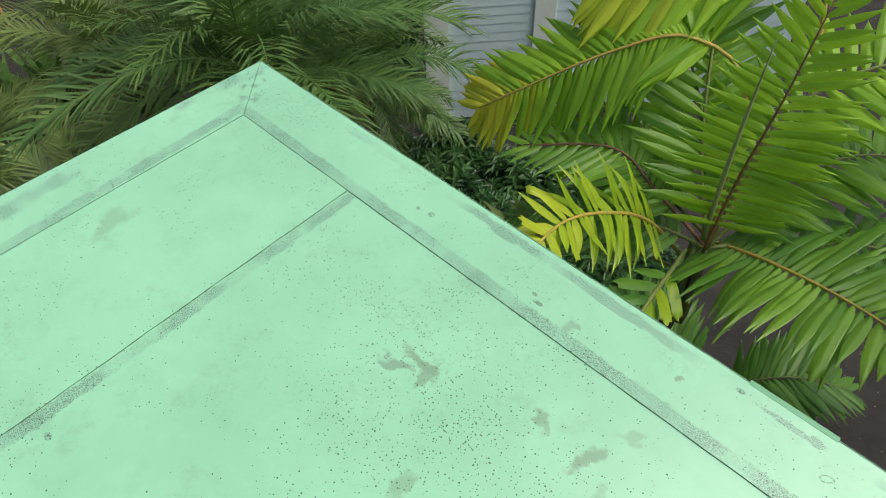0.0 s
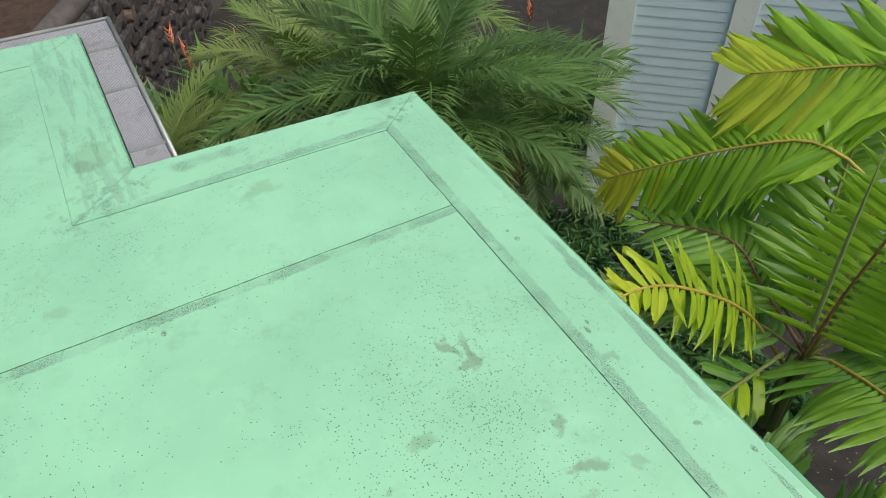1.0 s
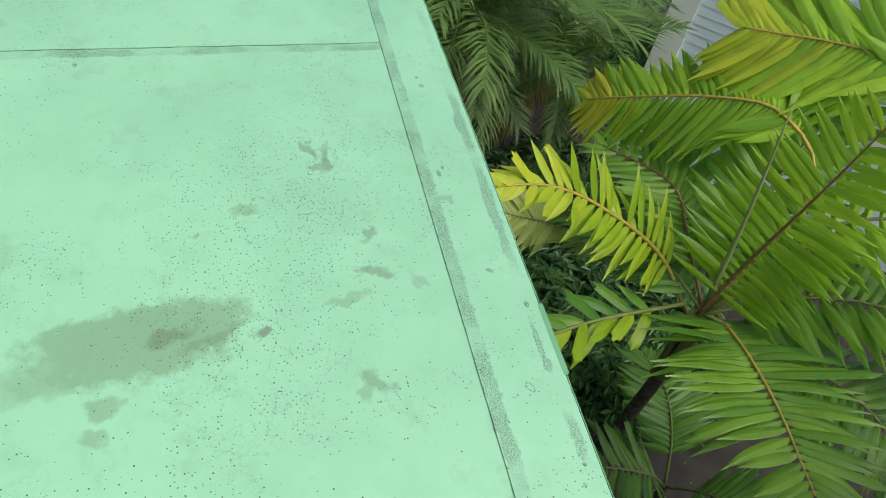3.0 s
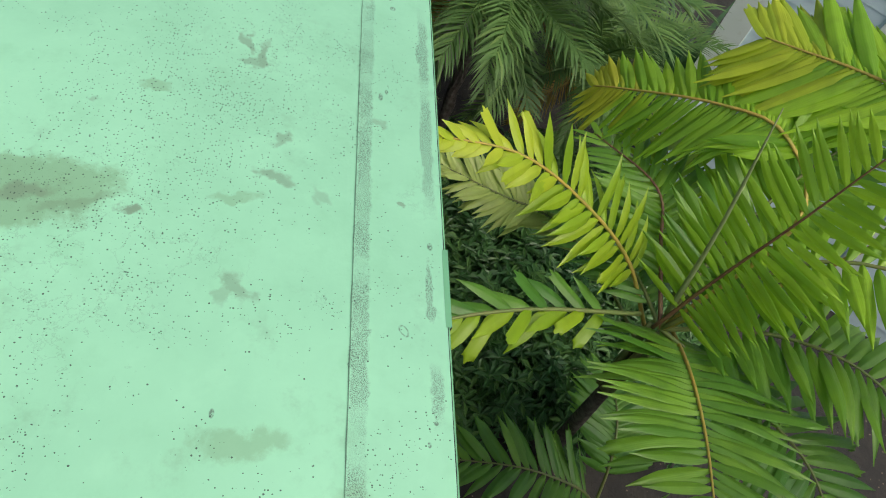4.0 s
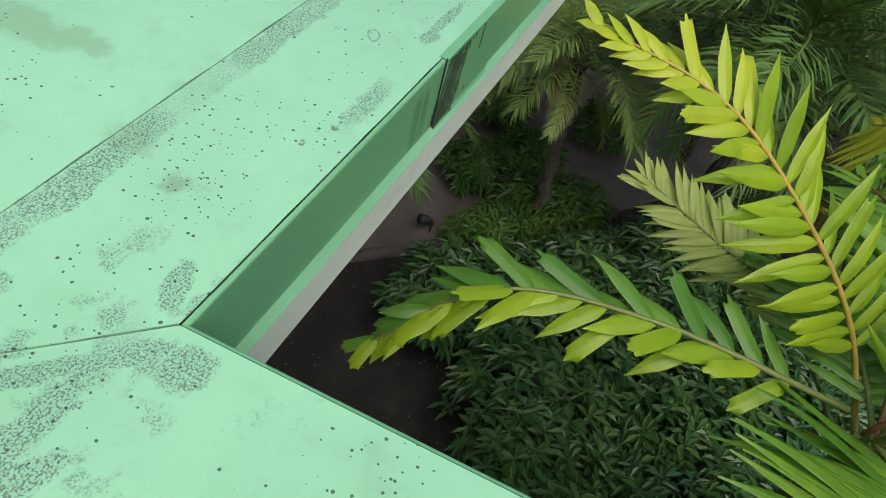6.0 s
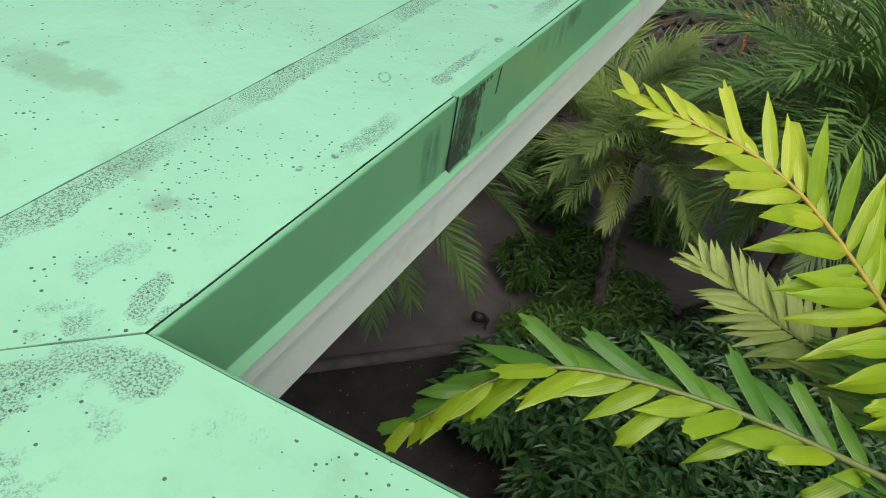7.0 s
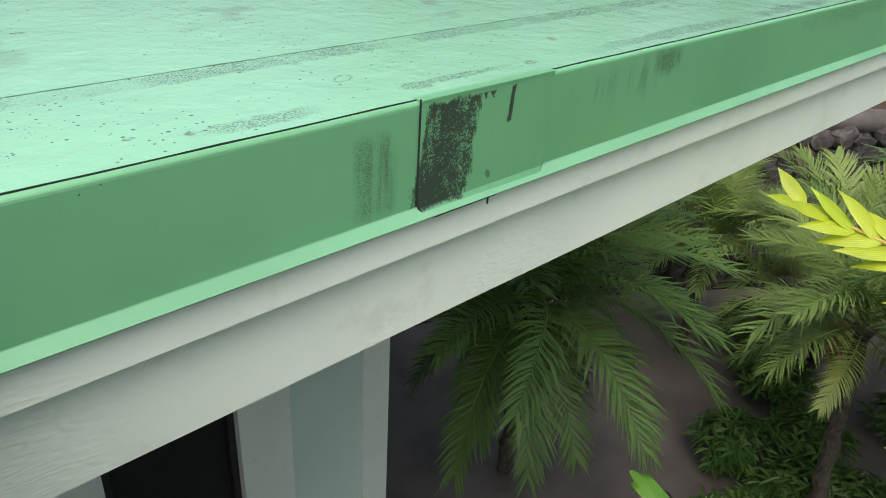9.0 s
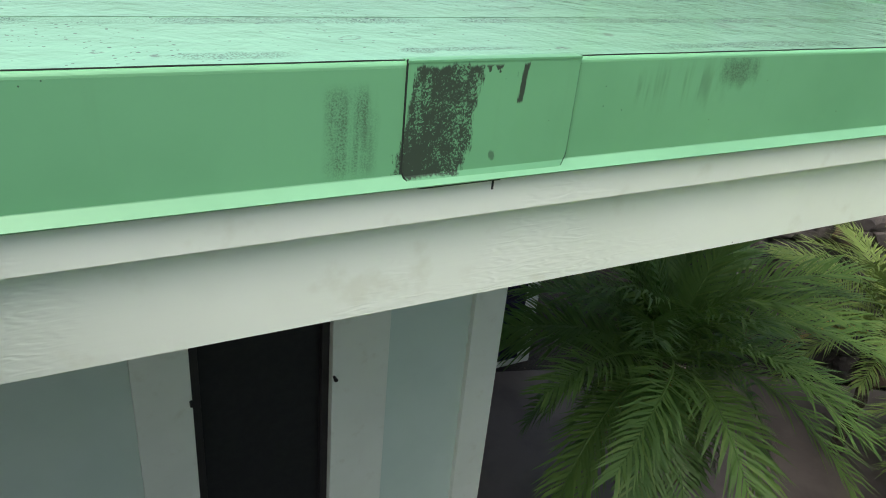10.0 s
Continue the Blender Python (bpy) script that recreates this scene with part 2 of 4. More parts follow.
    on_lap = n.math("MULTIPLY", band(n, xw, 2.062, 2.103, 0.006), band(n, y, 0.232, 1.9, 0.01))
    on_an = n.math("MULTIPLY", band(n, xw, 2.672, 2.715, 0.006), band(n, y, 0.2, 1.35, 0.02))
    on_edge = n.math("MULTIPLY", n.math("MULTIPLY", band(n, yw, 0.018, 0.045, 0.005), n.math("LESS_THAN", x, 2.8)), n.ramp(n.noise(p, 2.3, 2), 0.44, 0.56))
    on_an_edge = n.math("MULTIPLY", n.math("MULTIPLY", band(n, xw, 2.80, 2.87, 0.015), band(n, y, 0.03, 1.2, 0.02)), n.ramp(n.noise(p, 3.3, 2), 0.50, 0.6))
    on_nm = n.math("MULTIPLY", n.math("MULTIPLY", band(n, yw, 1.22, 1.44, 0.02), n.math("GREATER_THAN", x, 2.72)), n.ramp(n.noise(n.scale(p, (1.0, 7.0, 1.0)), 4.0, 3), 0.47, 0.62, 0.0, 0.6))
    near_b = n.ramp(n.math("ADD", blot(n, x, y, -0.12, 0.10, 0.28, 0.16, -42), rim), 0.5, 1.2, 0.9, 0.0)
    near_b = n.math("MULTIPLY", near_b, n.ramp(n.noise(p, 17.0, 3), 0.53, 0.62))
    near_a = n.math("MULTIPLY", n.ramp(n.math("ADD", blot(n, x, y, 2.76, 0.12, 0.14, 0.06, -50), rim), 0.4, 1.0), -1.0)
    near_a = n.math("MULTIPLY", n.math("ADD", near_a, 1.0), n.ramp(n.noise(p, 21.0, 3), 0.48, 0.6))
    near_n = n.ramp(n.math("ADD", blot(n, x, y, 2.80, 1.32, 0.24, 0.13, 133), rim), 0.5, 1.2, 0.9, 0.0)
    near_n = n.math("MULTIPLY", near_n, n.ramp(n.noise(p, 19.0, 3), 0.45, 0.6))
    # scabs by the inner corner and along the eave, and the dirty streak beside the mitre joint
    scabs = None
    for cx, cy, rx, ry, turn in ((0.036, 0.032, 0.036, 0.017, 20), (-0.036, -0.038, 0.034, 0.026, 0), (-0.045, 0.010, 0.040, 0.014, -40), (-0.045, 0.208, 0.040, 0.012, 60), (-0.052, 0.236, 0.036, 0.010, 60),
                                 (0.70, 0.042, 0.085, 0.010, 0), (0.64, 0.040, 0.03, 0.014, 0), (1.22, 0.040, 0.10, 0.014, 0), (1.62, 0.045, 0.06, 0.012, 0), (-0.13, 0.085, 0.12, 0.013, -42), (-0.19, 0.060, 0.10, 0.008, -30), (-0.21, 0.012, 0.07, 0.020, -25), (0.09, 0.205, 0.05, 0.02, 10)):
        m = n.ramp(n.math("ADD", blot(n, x, y, cx, cy, rx, ry, turn), n.math("ADD", n.math("MULTIPLY", rim, 0.35), n.math("MULTIPLY", small, 0.55))), 0.75, 1.05, 1.0, 0.0)
        scabs = m if scabs is None else n.math("MAXIMUM", scabs, m)
    lines = n.math("MULTIPLY", n.math("MAXIMUM", n.math("MAXIMUM", on_ab, on_lap), on_an), n.math("MULTIPLY_ADD", patchy, 0.75, 0.25))
    for extra in (on_edge, on_an_edge, on_nm, near_b, near_a, near_n, scabs):
        lines = n.math("MAXIMUM", lines, extra)
    flecks = n.math("MULTIPLY", lines, n.ramp(grit, 0.46, 0.60, 0.14, 0.95))
    col = n.mix(n.math("MULTIPLY", flecks, 0.88), col, ALGAE)
    col = n.mix(n.math("MULTIPLY", dots, 0.88), col, (0.03, 0.055, 0.04))
    # the film of water
    wet = n.ramp(n.noise(p, 1.1, 3), 0.36, 0.52)
    rough = n.math("MULTIPLY_ADD", big, 0.1, 0.30)
    rough = n.math("MULTIPLY_ADD", flecks, 0.3, rough, clamp=True)
    h = n.math("MULTIPLY_ADD", n.noise(p, 42.0, 4, 0.6), 0.5, n.math("MULTIPLY", n.noise(p, 11.0, 3), 0.9))
    nb = n.bump(h, 0.16, 0.012)
    nb = n.bump(n.math("ADD", fine, flecks), 0.06, 0.002, nb)
    film = n.bump(n.math("MULTIPLY_ADD", n.noise(n.scale(p, (1.0, 1.0, 0.0)), 75.0, 3), 0.12, n.noise(n.addv(p, n.scale(n.noise(p, 6.0, 2, 0.5, True), (0.12, 0.12, 0.0))), 17.0, 4)), 0.22, 0.013)
    n.put(n.b.inputs["Coat Weight"], 1.0)
    n.put(n.b.inputs["Coat Roughness"], n.math("MULTIPLY_ADD", wet, -0.10, 0.12))
    n.put(n.b.inputs["Coat IOR"], 1.52)
    n.put(n.b.inputs["Coat Normal"], film)
    return n.set(col, rough, nb, spec=0.4)


def fascia_paint():
    n = Nodes("mint_fascia_shade_tone")
    p = n.pos()
    x, y, z = n.split(p)
    # the roof's mint, darkened in colour for the shade on the upright face
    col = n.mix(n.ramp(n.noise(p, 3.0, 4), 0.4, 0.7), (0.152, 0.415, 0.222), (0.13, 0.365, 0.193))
    streak = n.noise(n.scale(p, (26.0, 26.0, 2.2)), 1.0, 4, 0.6)
    col = n.mix(n.math("MULTIPLY", n.ramp(streak, 0.56, 0.8), 0.25), col, (0.12, 0.26, 0.16))
    rim = n.math("MULTIPLY", n.math("SUBTRACT", n.noise(n.scale(p, (60.0, 60.0, 25.0)), 1.0, 3), 0.5), 1.2)
    grit = n.noise(p, 420.0, 3, 0.75)
    ragged = n.math("MULTIPLY", n.math("SUBTRACT", n.noise(n.scale(p, (55.0, 55.0, 14.0)), 1.0, 5, 0.75), 0.5), 2.0)
    # grime run below the lap: a dark scab and fainter runs
    scab = n.math("MULTIPLY", band(n, n.math("ADD", x, n.math("ADD", n.math("MULTIPLY", rim, 0.006), n.math("MULTIPLY_ADD", ragged, 0.020, n.math("MULTIPLY", n.math("SUBTRACT", 3.13, z), 0.16)))), 0.604, 0.692, 0.0018), band(n, n.math("ADD", z, n.math("MULTIPLY", ragged, 0.012)), 3.060, 3.189, 0.002))
    scab = n.math("MULTIPLY", scab, n.ramp(n.math("ADD", grit, n.math("MULTIPLY", n.math("SUBTRACT", n.noise(n.scale(p, (48.0, 48.0, 20.0)), 1.0, 4, 0.7), 0.5), 0.7)), 0.54, 0.63, 1.0, 0.22))
    run = n.math("MULTIPLY", band(n, n.math("ADD", x, n.math("MULTIPLY", rim, 0.014)), 0.512, 0.566, 0.008), band(n, z, 3.07, 3.165, 0.012))
    run = n.math("MULTIPLY", run, n.math("MULTIPLY", n.ramp(n.noise(n.scale(p, (90.0, 90.0, 4.0)), 1.0, 2), 0.38, 0.6, 0.15, 0.8), n.ramp(n.math("ADD", grit, n.math("MULTIPLY", ragged, 0.3)), 0.35, 0.6, 0.2, 0.85)))
    drip = n.math("MULTIPLY", band(n, n.math("ADD", n.math("MULTIPLY", ragged, 0.006), n.math("ADD", x, n.math("MULTIPLY", z, -0.08))), 0.498, 0.505, 0.001), band(n, n.math("ADD", z, n.math("MULTIPLY", ragged, 0.012)), 3.142, 3.188, 0.002))
    beads = n.math("MULTIPLY", n.math("MULTIPLY", band(n, x, 0.697, 0.745, 0.002), band(n, z, 3.172, 3.188, 0.002)), n.ramp(n.noise(n.scale(p, (120.0, 120.0, 60.0)), 1.0, 2), 0.56, 0.60))
    low = n.ramp(n.math("ADD", blot(n, x, z, 0.722, 3.078, 0.006, 0.010, 30), n.math("MULTIPLY", ragged, 0.8)), 0.5, 0.9, 0.6, 0.0)
    far = n.math("MULTIPLY", n.ramp(n.math("ADD", blot(n, x, z, 1.12, 3.165, 0.06, 0.03), rim), 0.2, 1.1, 0.8, 0.0), n.ramp(grit, 0.4, 0.6, 1.0, 0.3))
    far2 = n.math("MULTIPLY", n.ramp(n.math("ADD", blot(n, x, z, 1.02, 3.15, 0.10, 0.04), rim), 0.2, 1.1, 0.35, 0.0), n.ramp(n.noise(n.scale(p, (70.0, 70.0, 6.0)), 1.0, 2), 0.4, 0.6))
    far3 = n.math("MULTIPLY", n.ramp(n.math("ADD", blot(n, x, z, 1.9, 3.17, 0.35, 0.03), rim), 0.2, 1.1, 0.5, 0.0), n.ramp(grit, 0.45, 0.6))
    total = scab
    for e in (run, drip, beads, low, far, far2, far3, n.math("MULTIPLY", speckle(n, p, 60.0, 0.10, 0.12), 0.8)):
        total = n.math("MAXIMUM", total, e)
    col = n.mix(n.math("MULTIPLY", total, 0.93), col, (0.022, 0.027, 0.024))
    rough = n.math("MULTIPLY_ADD", total, 0.35, 0.36, clamp=True)
    nb = n.bump(n.math("ADD", n.noise(p, 8.0, 2), n.math("MULTIPLY", total, 0.4)), 0.08, 0.01)
    return n.set(col, rough, nb)


def white_wood():
    n = Nodes("white_painted_wood")
    p = n.pos()
    grain = n.noise(n.scale(p, (2.5, 60.0, 60.0)), 1.0, 5, 0.65)
    ring = n.noise(n.scale(p, (6.0, 40.0, 26.0)), 1.0, 3, 0.6)
    col = n.mix(n.ramp(n.noise(p, 2.4, 4), 0.4, 0.7), (0.78, 0.87, 0.80), (0.73, 0.82, 0.745))
    col = n.mix(n.math("MULTIPLY", n.ramp(n.noise(p, 14.0, 4), 0.56, 0.75), 0.25), col, (0.50, 0.53, 0.40))
    col = n.mix(n.math("MULTIPLY", speckle(n, p, 24.0, 0.05, 0.12), 0.9), col, (0.05, 0.05, 0.04))
    h = n.math("ADD", grain, n.math("MULTIPLY", n.math("SINE", n.math("MULTIPLY", ring, 60.0)), n.ramp(n.noise(p, 3.0, 2), 0.52, 0.66, 0.0, 0.5)))
    return n.set(col, 0.5, n.bump(h, 0.20, 0.0016))


def plain(name, a, b, rough=0.5, scale=6.0, bump=0.1, distance=0.004, metal=0.0):
    n = Nodes(name)
    p = n.pos()
    col = n.mix(n.ramp(n.noise(p, scale, 4), 0.35, 0.68), a, b)
    return n.set(col, rough, n.bump(n.noise(p, scale * 9, 4), bump, distance), metal)


def leaf(name, a, b, tip=None, rough=0.34, light=0.34, veins=True):
    n = Nodes(name)
    o = n.obj()
    col = n.mix(n.random(), a, b)
    col = n.mix(n.math("MULTIPLY", n.ramp(n.noise(n.pos(), 9.0, 3), 0.45, 0.75), 0.45), col, tuple(0.62 * c for c in a))
    if tip is not None:
        col = n.mix(n.ramp(n.math("ADD", n.split(o)[0], n.math("MULTIPLY", n.noise(n.pos(), 20.0, 3), 0.35)), 0.98, 1.28), col, tip)
    nb = None
    if veins:
        w = n.math("SINE", n.math("MULTIPLY_ADD", n.split(o)[1], 330.0, n.math("MULTIPLY", n.noise(n.pos(), 7.0, 2), 9.0)))
        nb = n.bump(n.math("MULTIPLY_ADD", w, 0.5, n.noise(n.pos(), 60.0, 2)), 0.22, 0.002)
        col = n.mix(n.math("MULTIPLY", n.ramp(w, 0.2, 1.0), 0.12), col, tuple(0.55 * c for c in a))
    n.set(col, rough, nb)
    return n.translucent(n.mix(0.5, col, tuple(min(1.0, 1.6 * c) for c in b)), light)


def fine_leaf(name, a, b, c, rough=0.5, light=0.2):
    """Narrow leaflets; some fronds are yellowing."""
    n = Nodes(name)
    col = n.mix(n.random(), a, b)
    col = n.mix(n.math("MULTIPLY", n.ramp(n.island(), 0.7, 1.0), 0.5), col, c)
    n.set(col, rough, spec=0.45)
    return n.translucent(col, light)


def rock():
    n = Nodes("dark_lava_rock")
    p = n.pos()
    col = n.mix(n.random(), (0.030, 0.028, 0.031), (0.065, 0.058, 0.056))
    col = n.mix(n.math("GREATER_THAN", n.random(), 0.94), col, (0.13, 0.09, 0.065))
    col = n.mix(n.ramp(n.noise(p, 9.0, 5), 0.45, 0.75), col, (0.12, 0.115, 0.11))
    return n.set(col, 0.85, n.bump(n.noise(p, 38.0, 5, 0.7), 0.6, 0.02))


def soil():
    n = Nodes("dark_soil_with_litter")
    p = n.pos()
    col = n.mix(n.ramp(n.noise(p, 4.0, 5), 0.35, 0.7), (0.020, 0.020, 0.018), (0.038, 0.035, 0.029))
    v = n.voronoi(p, 28.0)
    col = n.mix(n.math("MULTIPLY", n.math("LESS_THAN", v["Distance"], 0.22), n.math("LESS_THAN", n.split(v["Color"])[0], 0.10)), col, (0.22, 0.17, 0.12))
    return n.set(col, 0.9, n.bump(n.noise(p, 25.0, 5, 0.7), 0.7, 0.03))


def grass_ground():
    n = Nodes("lawn_green")
    p = n.pos()
    col = n.mix(n.ramp(n.noise(p, 7.0, 5), 0.35, 0.7), (0.10, 0.15, 0.03), (0.16, 0.22, 0.045))
    return n.set(col, 0.9, n.bump(n.noise(p, 90.0, 4, 0.7), 0.8, 0.03))


ROOF = roof_paint()
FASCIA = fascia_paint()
# the bend's mint carries part of the fascia's shade in its colour
ROLL = plain("mint_rolled_edge_shade_tone", (0.18, 0.47, 0.255), (0.16, 0.42, 0.225), 0.35, 4.0, 0.05)
# same metal as the fascia; the lighter tone is light caught on the flare
LIP = plain("mint_drip_edge_lit_tone", (0.20, 0.48, 0.28), (0.175, 0.43, 0.245), 0.4, 4.0, 0.05)
WHITE = white_wood()
GAP = plain("dark_joint", (0.012, 0.02, 0.016), (0.02, 0.03, 0.025), 0.9)
SIDING = plain("pale_green_siding_paint", (0.58, 0.73, 0.67), (0.54, 0.69, 0.63), 0.5, 3.0, 0.08)
SIDING_BLUE = plain("pale_blue_grey_siding_paint", (0.64, 0.80, 0.83), (0.60, 0.76, 0.79), 0.5, 3.0, 0.08)
SCREEN = plain("black_insect_screen", (0.006, 0.008, 0.010), (0.010, 0.013, 0.014), 0.7, 30.0)
FRAME_DARK = plain("dark_bronze_frame", (0.02, 0.02, 0.022), (0.03, 0.03, 0.03), 0.45)
CONCRETE = plain("grey_brown_concrete", (0.150, 0.132, 0.125), (0.105, 0.094, 0.088), 0.6, 2.2, 0.3, 0.006)
KERB = plain("dark_kerb_stone", (0.11, 0.10, 0.095), (0.07, 0.065, 0.06), 0.85, 5.0, 0.4, 0.008)
SOIL, ROCK, LAWN = soil(), rock(), grass_ground()
MULCH = plain("brown_mulch", (0.09, 0.055, 0.035), (0.05, 0.035, 0.025), 0.95, 12.0, 0.8, 0.03)
METAL = plain("galvanised_gutter_metal", (0.42, 0.44, 0.42), (0.33, 0.36, 0.34), 0.45, 5.0, 0.1, 0.004, 0.6)
BARK = plain("palm_bark", (0.075, 0.06, 0.05), (0.15, 0.13, 0.11), 0.9, 22.0, 0.8, 0.02)
BLACK = plain("black_powder_coat", (0.015, 0.015, 0.016), (0.03, 0.03, 0.03), 0.5)
LEAF_GREEN = leaf("broad_leaflet_green", (0.165, 0.365, 0.026), (0.38, 0.63, 0.038))
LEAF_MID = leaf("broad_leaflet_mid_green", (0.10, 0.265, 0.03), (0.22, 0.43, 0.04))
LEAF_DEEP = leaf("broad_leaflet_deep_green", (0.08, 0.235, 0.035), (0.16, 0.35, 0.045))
LEAF_LIME = leaf("broad_leaflet_lime", (0.24, 0.42, 0.022), (0.37, 0.53, 0.028))
LEAF_PALE = leaf("broad_leaflet_pale_olive", (0.36, 0.47, 0.12), (0.46, 0.58, 0.17))
LEAF_BRIGHT = leaf("broad_leaflet_bright_lime", (0.36, 0.52, 0.03), (0.52, 0.62, 0.045))
LEAF_YELLOW = leaf("broad_leaflet_yellowing", (0.40, 0.50, 0.035), (0.58, 0.60, 0.055), (0.42, 0.27, 0.12))
RACHIS_RED = plain("reddish_rachis", (0.16, 0.07, 0.045), (0.20, 0.12, 0.05), 0.5, 14.0)
RACHIS_YELLOW = plain("yellow_rachis", (0.48, 0.34, 0.07), (0.36, 0.32, 0.06), 0.5, 14.0)
SPEAR = plain("pale_green_spear", (0.26, 0.33, 0.13), (0.32, 0.38, 0.18), 0.5, 14.0)
RACHIS_GREEN = plain("green_rachis", (0.14, 0.20, 0.05), (0.18, 0.20, 0.06), 0.5, 14.0)
DATE_LEAF = fine_leaf("narrow_leaflet_grey_green", (0.13, 0.22, 0.055), (0.21, 0.30, 0.075), (0.31, 0.38, 0.10))
DATE_DARK = fine_leaf("narrow_leaflet_dark_green", (0.075, 0.17, 0.042), (0.125, 0.235, 0.054), (0.19, 0.29, 0.068))
DATE_OLD = fine_leaf("narrow_leaflet_yellowed", (0.32, 0.27, 0.06), (0.42, 0.24, 0.055), (0.48, 0.32, 0.06))
SHRUB_LEAF = fine_leaf("shrub_leaf_dark_green", (0.035, 0.11, 0.035), (0.075, 0.18, 0.05), (0.14, 0.28, 0.065), 0.35)
SHRUB_LIGHT = fine_leaf("lance_leaf_fresh_green", (0.06, 0.15, 0.03), (0.10, 0.22, 0.04), (0.14, 0.26, 0.05), 0.4)
TREE_LEAF = fine_leaf("tree_leaf_green", (0.03, 0.07, 0.02), (0.05, 0.10, 0.03), (0.08, 0.13, 0.04))
FLOWER = plain("orange_bract", (0.75, 0.20, 0.10), (0.80, 0.30, 0.12), 0.5, 20.0)
PINK = plain("pink_petal", (0.80, 0.22, 0.32), (0.85, 0.35, 0.42), 0.5, 20.0)
GLASS_BLUE = plain("dark_blue_window_glass", (0.01, 0.012, 0.04), (0.015, 0.02, 0.06), 0.08, 3.0, 0.0)


def mesh_guard():
    n = Nodes("grey_gutter_mesh")
    p = n.pos()
    w = n.math("MULTIPLY", n.math("SINE", n.math("MULTIPLY", n.math("ADD", n.split(p)[0], n.split(p)[1]), 520.0)), n.math("SINE", n.math("MULTIPLY", n.math("SUBTRACT", n.split(p)[0], n.split(p)[1]), 520.0)))
    col = n.mix(n.ramp(w, -0.1, 0.35), (0.52, 0.54, 0.57), (0.24, 0.25, 0.27))
    col = n.mix(n.math("MULTIPLY", n.ramp(n.noise(p, 12.0, 4), 0.5, 0.7), 0.4), col, (0.2, 0.17, 0.14))
    return n.set(col, 0.5, n.bump(w, 0.4, 0.003), 0.4)


GUARD = mesh_guard()

# ---- the house: roof ----
GROUND = -1.0


def rz(x, y):
    """Height of the roof's surface."""
    return 3.1975 - 0.0042 * x - 0.004 * y


B, A, N, M = (0.0, 0.0), (2.862, 0.0), (2.922, 1.205), (4.21, 1.205)
E_END, W_END, S_END = (4.40, 6.0), (-4.0, 6.0), (-4.0, -3.2)
C_END = (0.13, -3.2)
BIN, AIN, NIN, MIN = (-0.242, 0.234), (2.655, 0.232), (2.683, 1.462), (3.985, 1.450)
EIN, CIN = (4.16, 6.0), (-0.115, -3.2)

roof = thing("flat_roof", (0, 2, 3.19), "nearly flat mint green coated roof with stained laps and wet patches", "roof", kind="structure")
T = 0.0015
LAP, LAP2 = 2.105, -0.195
field = [("membrane_sheet", [(LAP2, 0.20), (LAP + 0.03, 0.20), (LAP + 0.03, 6.0), (LAP2, 6.0)], 0.0),
         ("membrane_sheet", [(LAP, 0.20), (2.70, 0.20), (2.70, 1.42), (4.05, 1.42), (4.22, 6.0), (LAP, 6.0)], T),
         ("membrane_sheet", [(-4.0, -3.2), (-0.09, -3.2), (-0.2, 0.2), (LAP2 + 0.004, 0.2), (LAP2 + 0.004, 6.0), (-4.0, 6.0)], T)]
for name, poly, up in field:
    part(name, prism(poly, lambda x, y: rz(x, y) - 0.05, lambda x, y, u=up: rz(x, y) + u - 2 * T), ROOF, roof)


def inset(poly, d):
    """The plan polygon drawn in by d, so that neighbours leave a joint."""
    n = len(poly)
    area = sum(poly[i][0] * poly[(i + 1) % n][1] - poly[(i + 1) % n][0] * poly[i][1] for i in range(n))
    s = 1 if area > 0 else -1
    out = []
    for i in range(n):
        p0, p1, p2 = Vector(poly[i - 1]), Vector(poly[i]), Vector(poly[(i + 1) % n])
        a, b = (p1 - p0).normalized(), (p2 - p1).normalized()
        na, nb = s * Vector((-a.y, a.x)), s * Vector((-b.y, b.x))
        bis = (na + nb).normalized()
        out.append(tuple(p1 + bis * d / max(bis.dot(na), 0.3)))
    return out


oB, oA, oN, oM, oE, oW, oS, oC = inset([B, A, N, M, E_END, W_END, S_END, C_END], -0.0012)
strips = [[oB, oA, AIN, BIN], [oA, oN, NIN, AIN], [oN, oM, MIN, NIN], [oM, oE, EIN, MIN], [oC, oB, BIN, CIN]]
for k, poly in enumerate(strips):
    poly = inset(poly, 0.0011)
    bm = prism(poly, lambda x, y: rz(x, y) - 0.03, lambda x, y, u=k % 2: rz(x, y) + 0.0006 * u)
    part("edge_flashing", bm, ROOF, roof)
joint = prism(inset([B, A, N, M, E_END, W_END, S_END, C_END], 0.06), lambda x, y: rz(x, y) - 0.30, lambda x, y: rz(x, y) - 0.055)
part("roof_deck", joint, GAP, roof)


SEAM = plain("dark_seam_sealant", (0.10, 0.21, 0.13), (0.17, 0.36, 0.22), 0.7, 30.0, 0.2, 0.002)


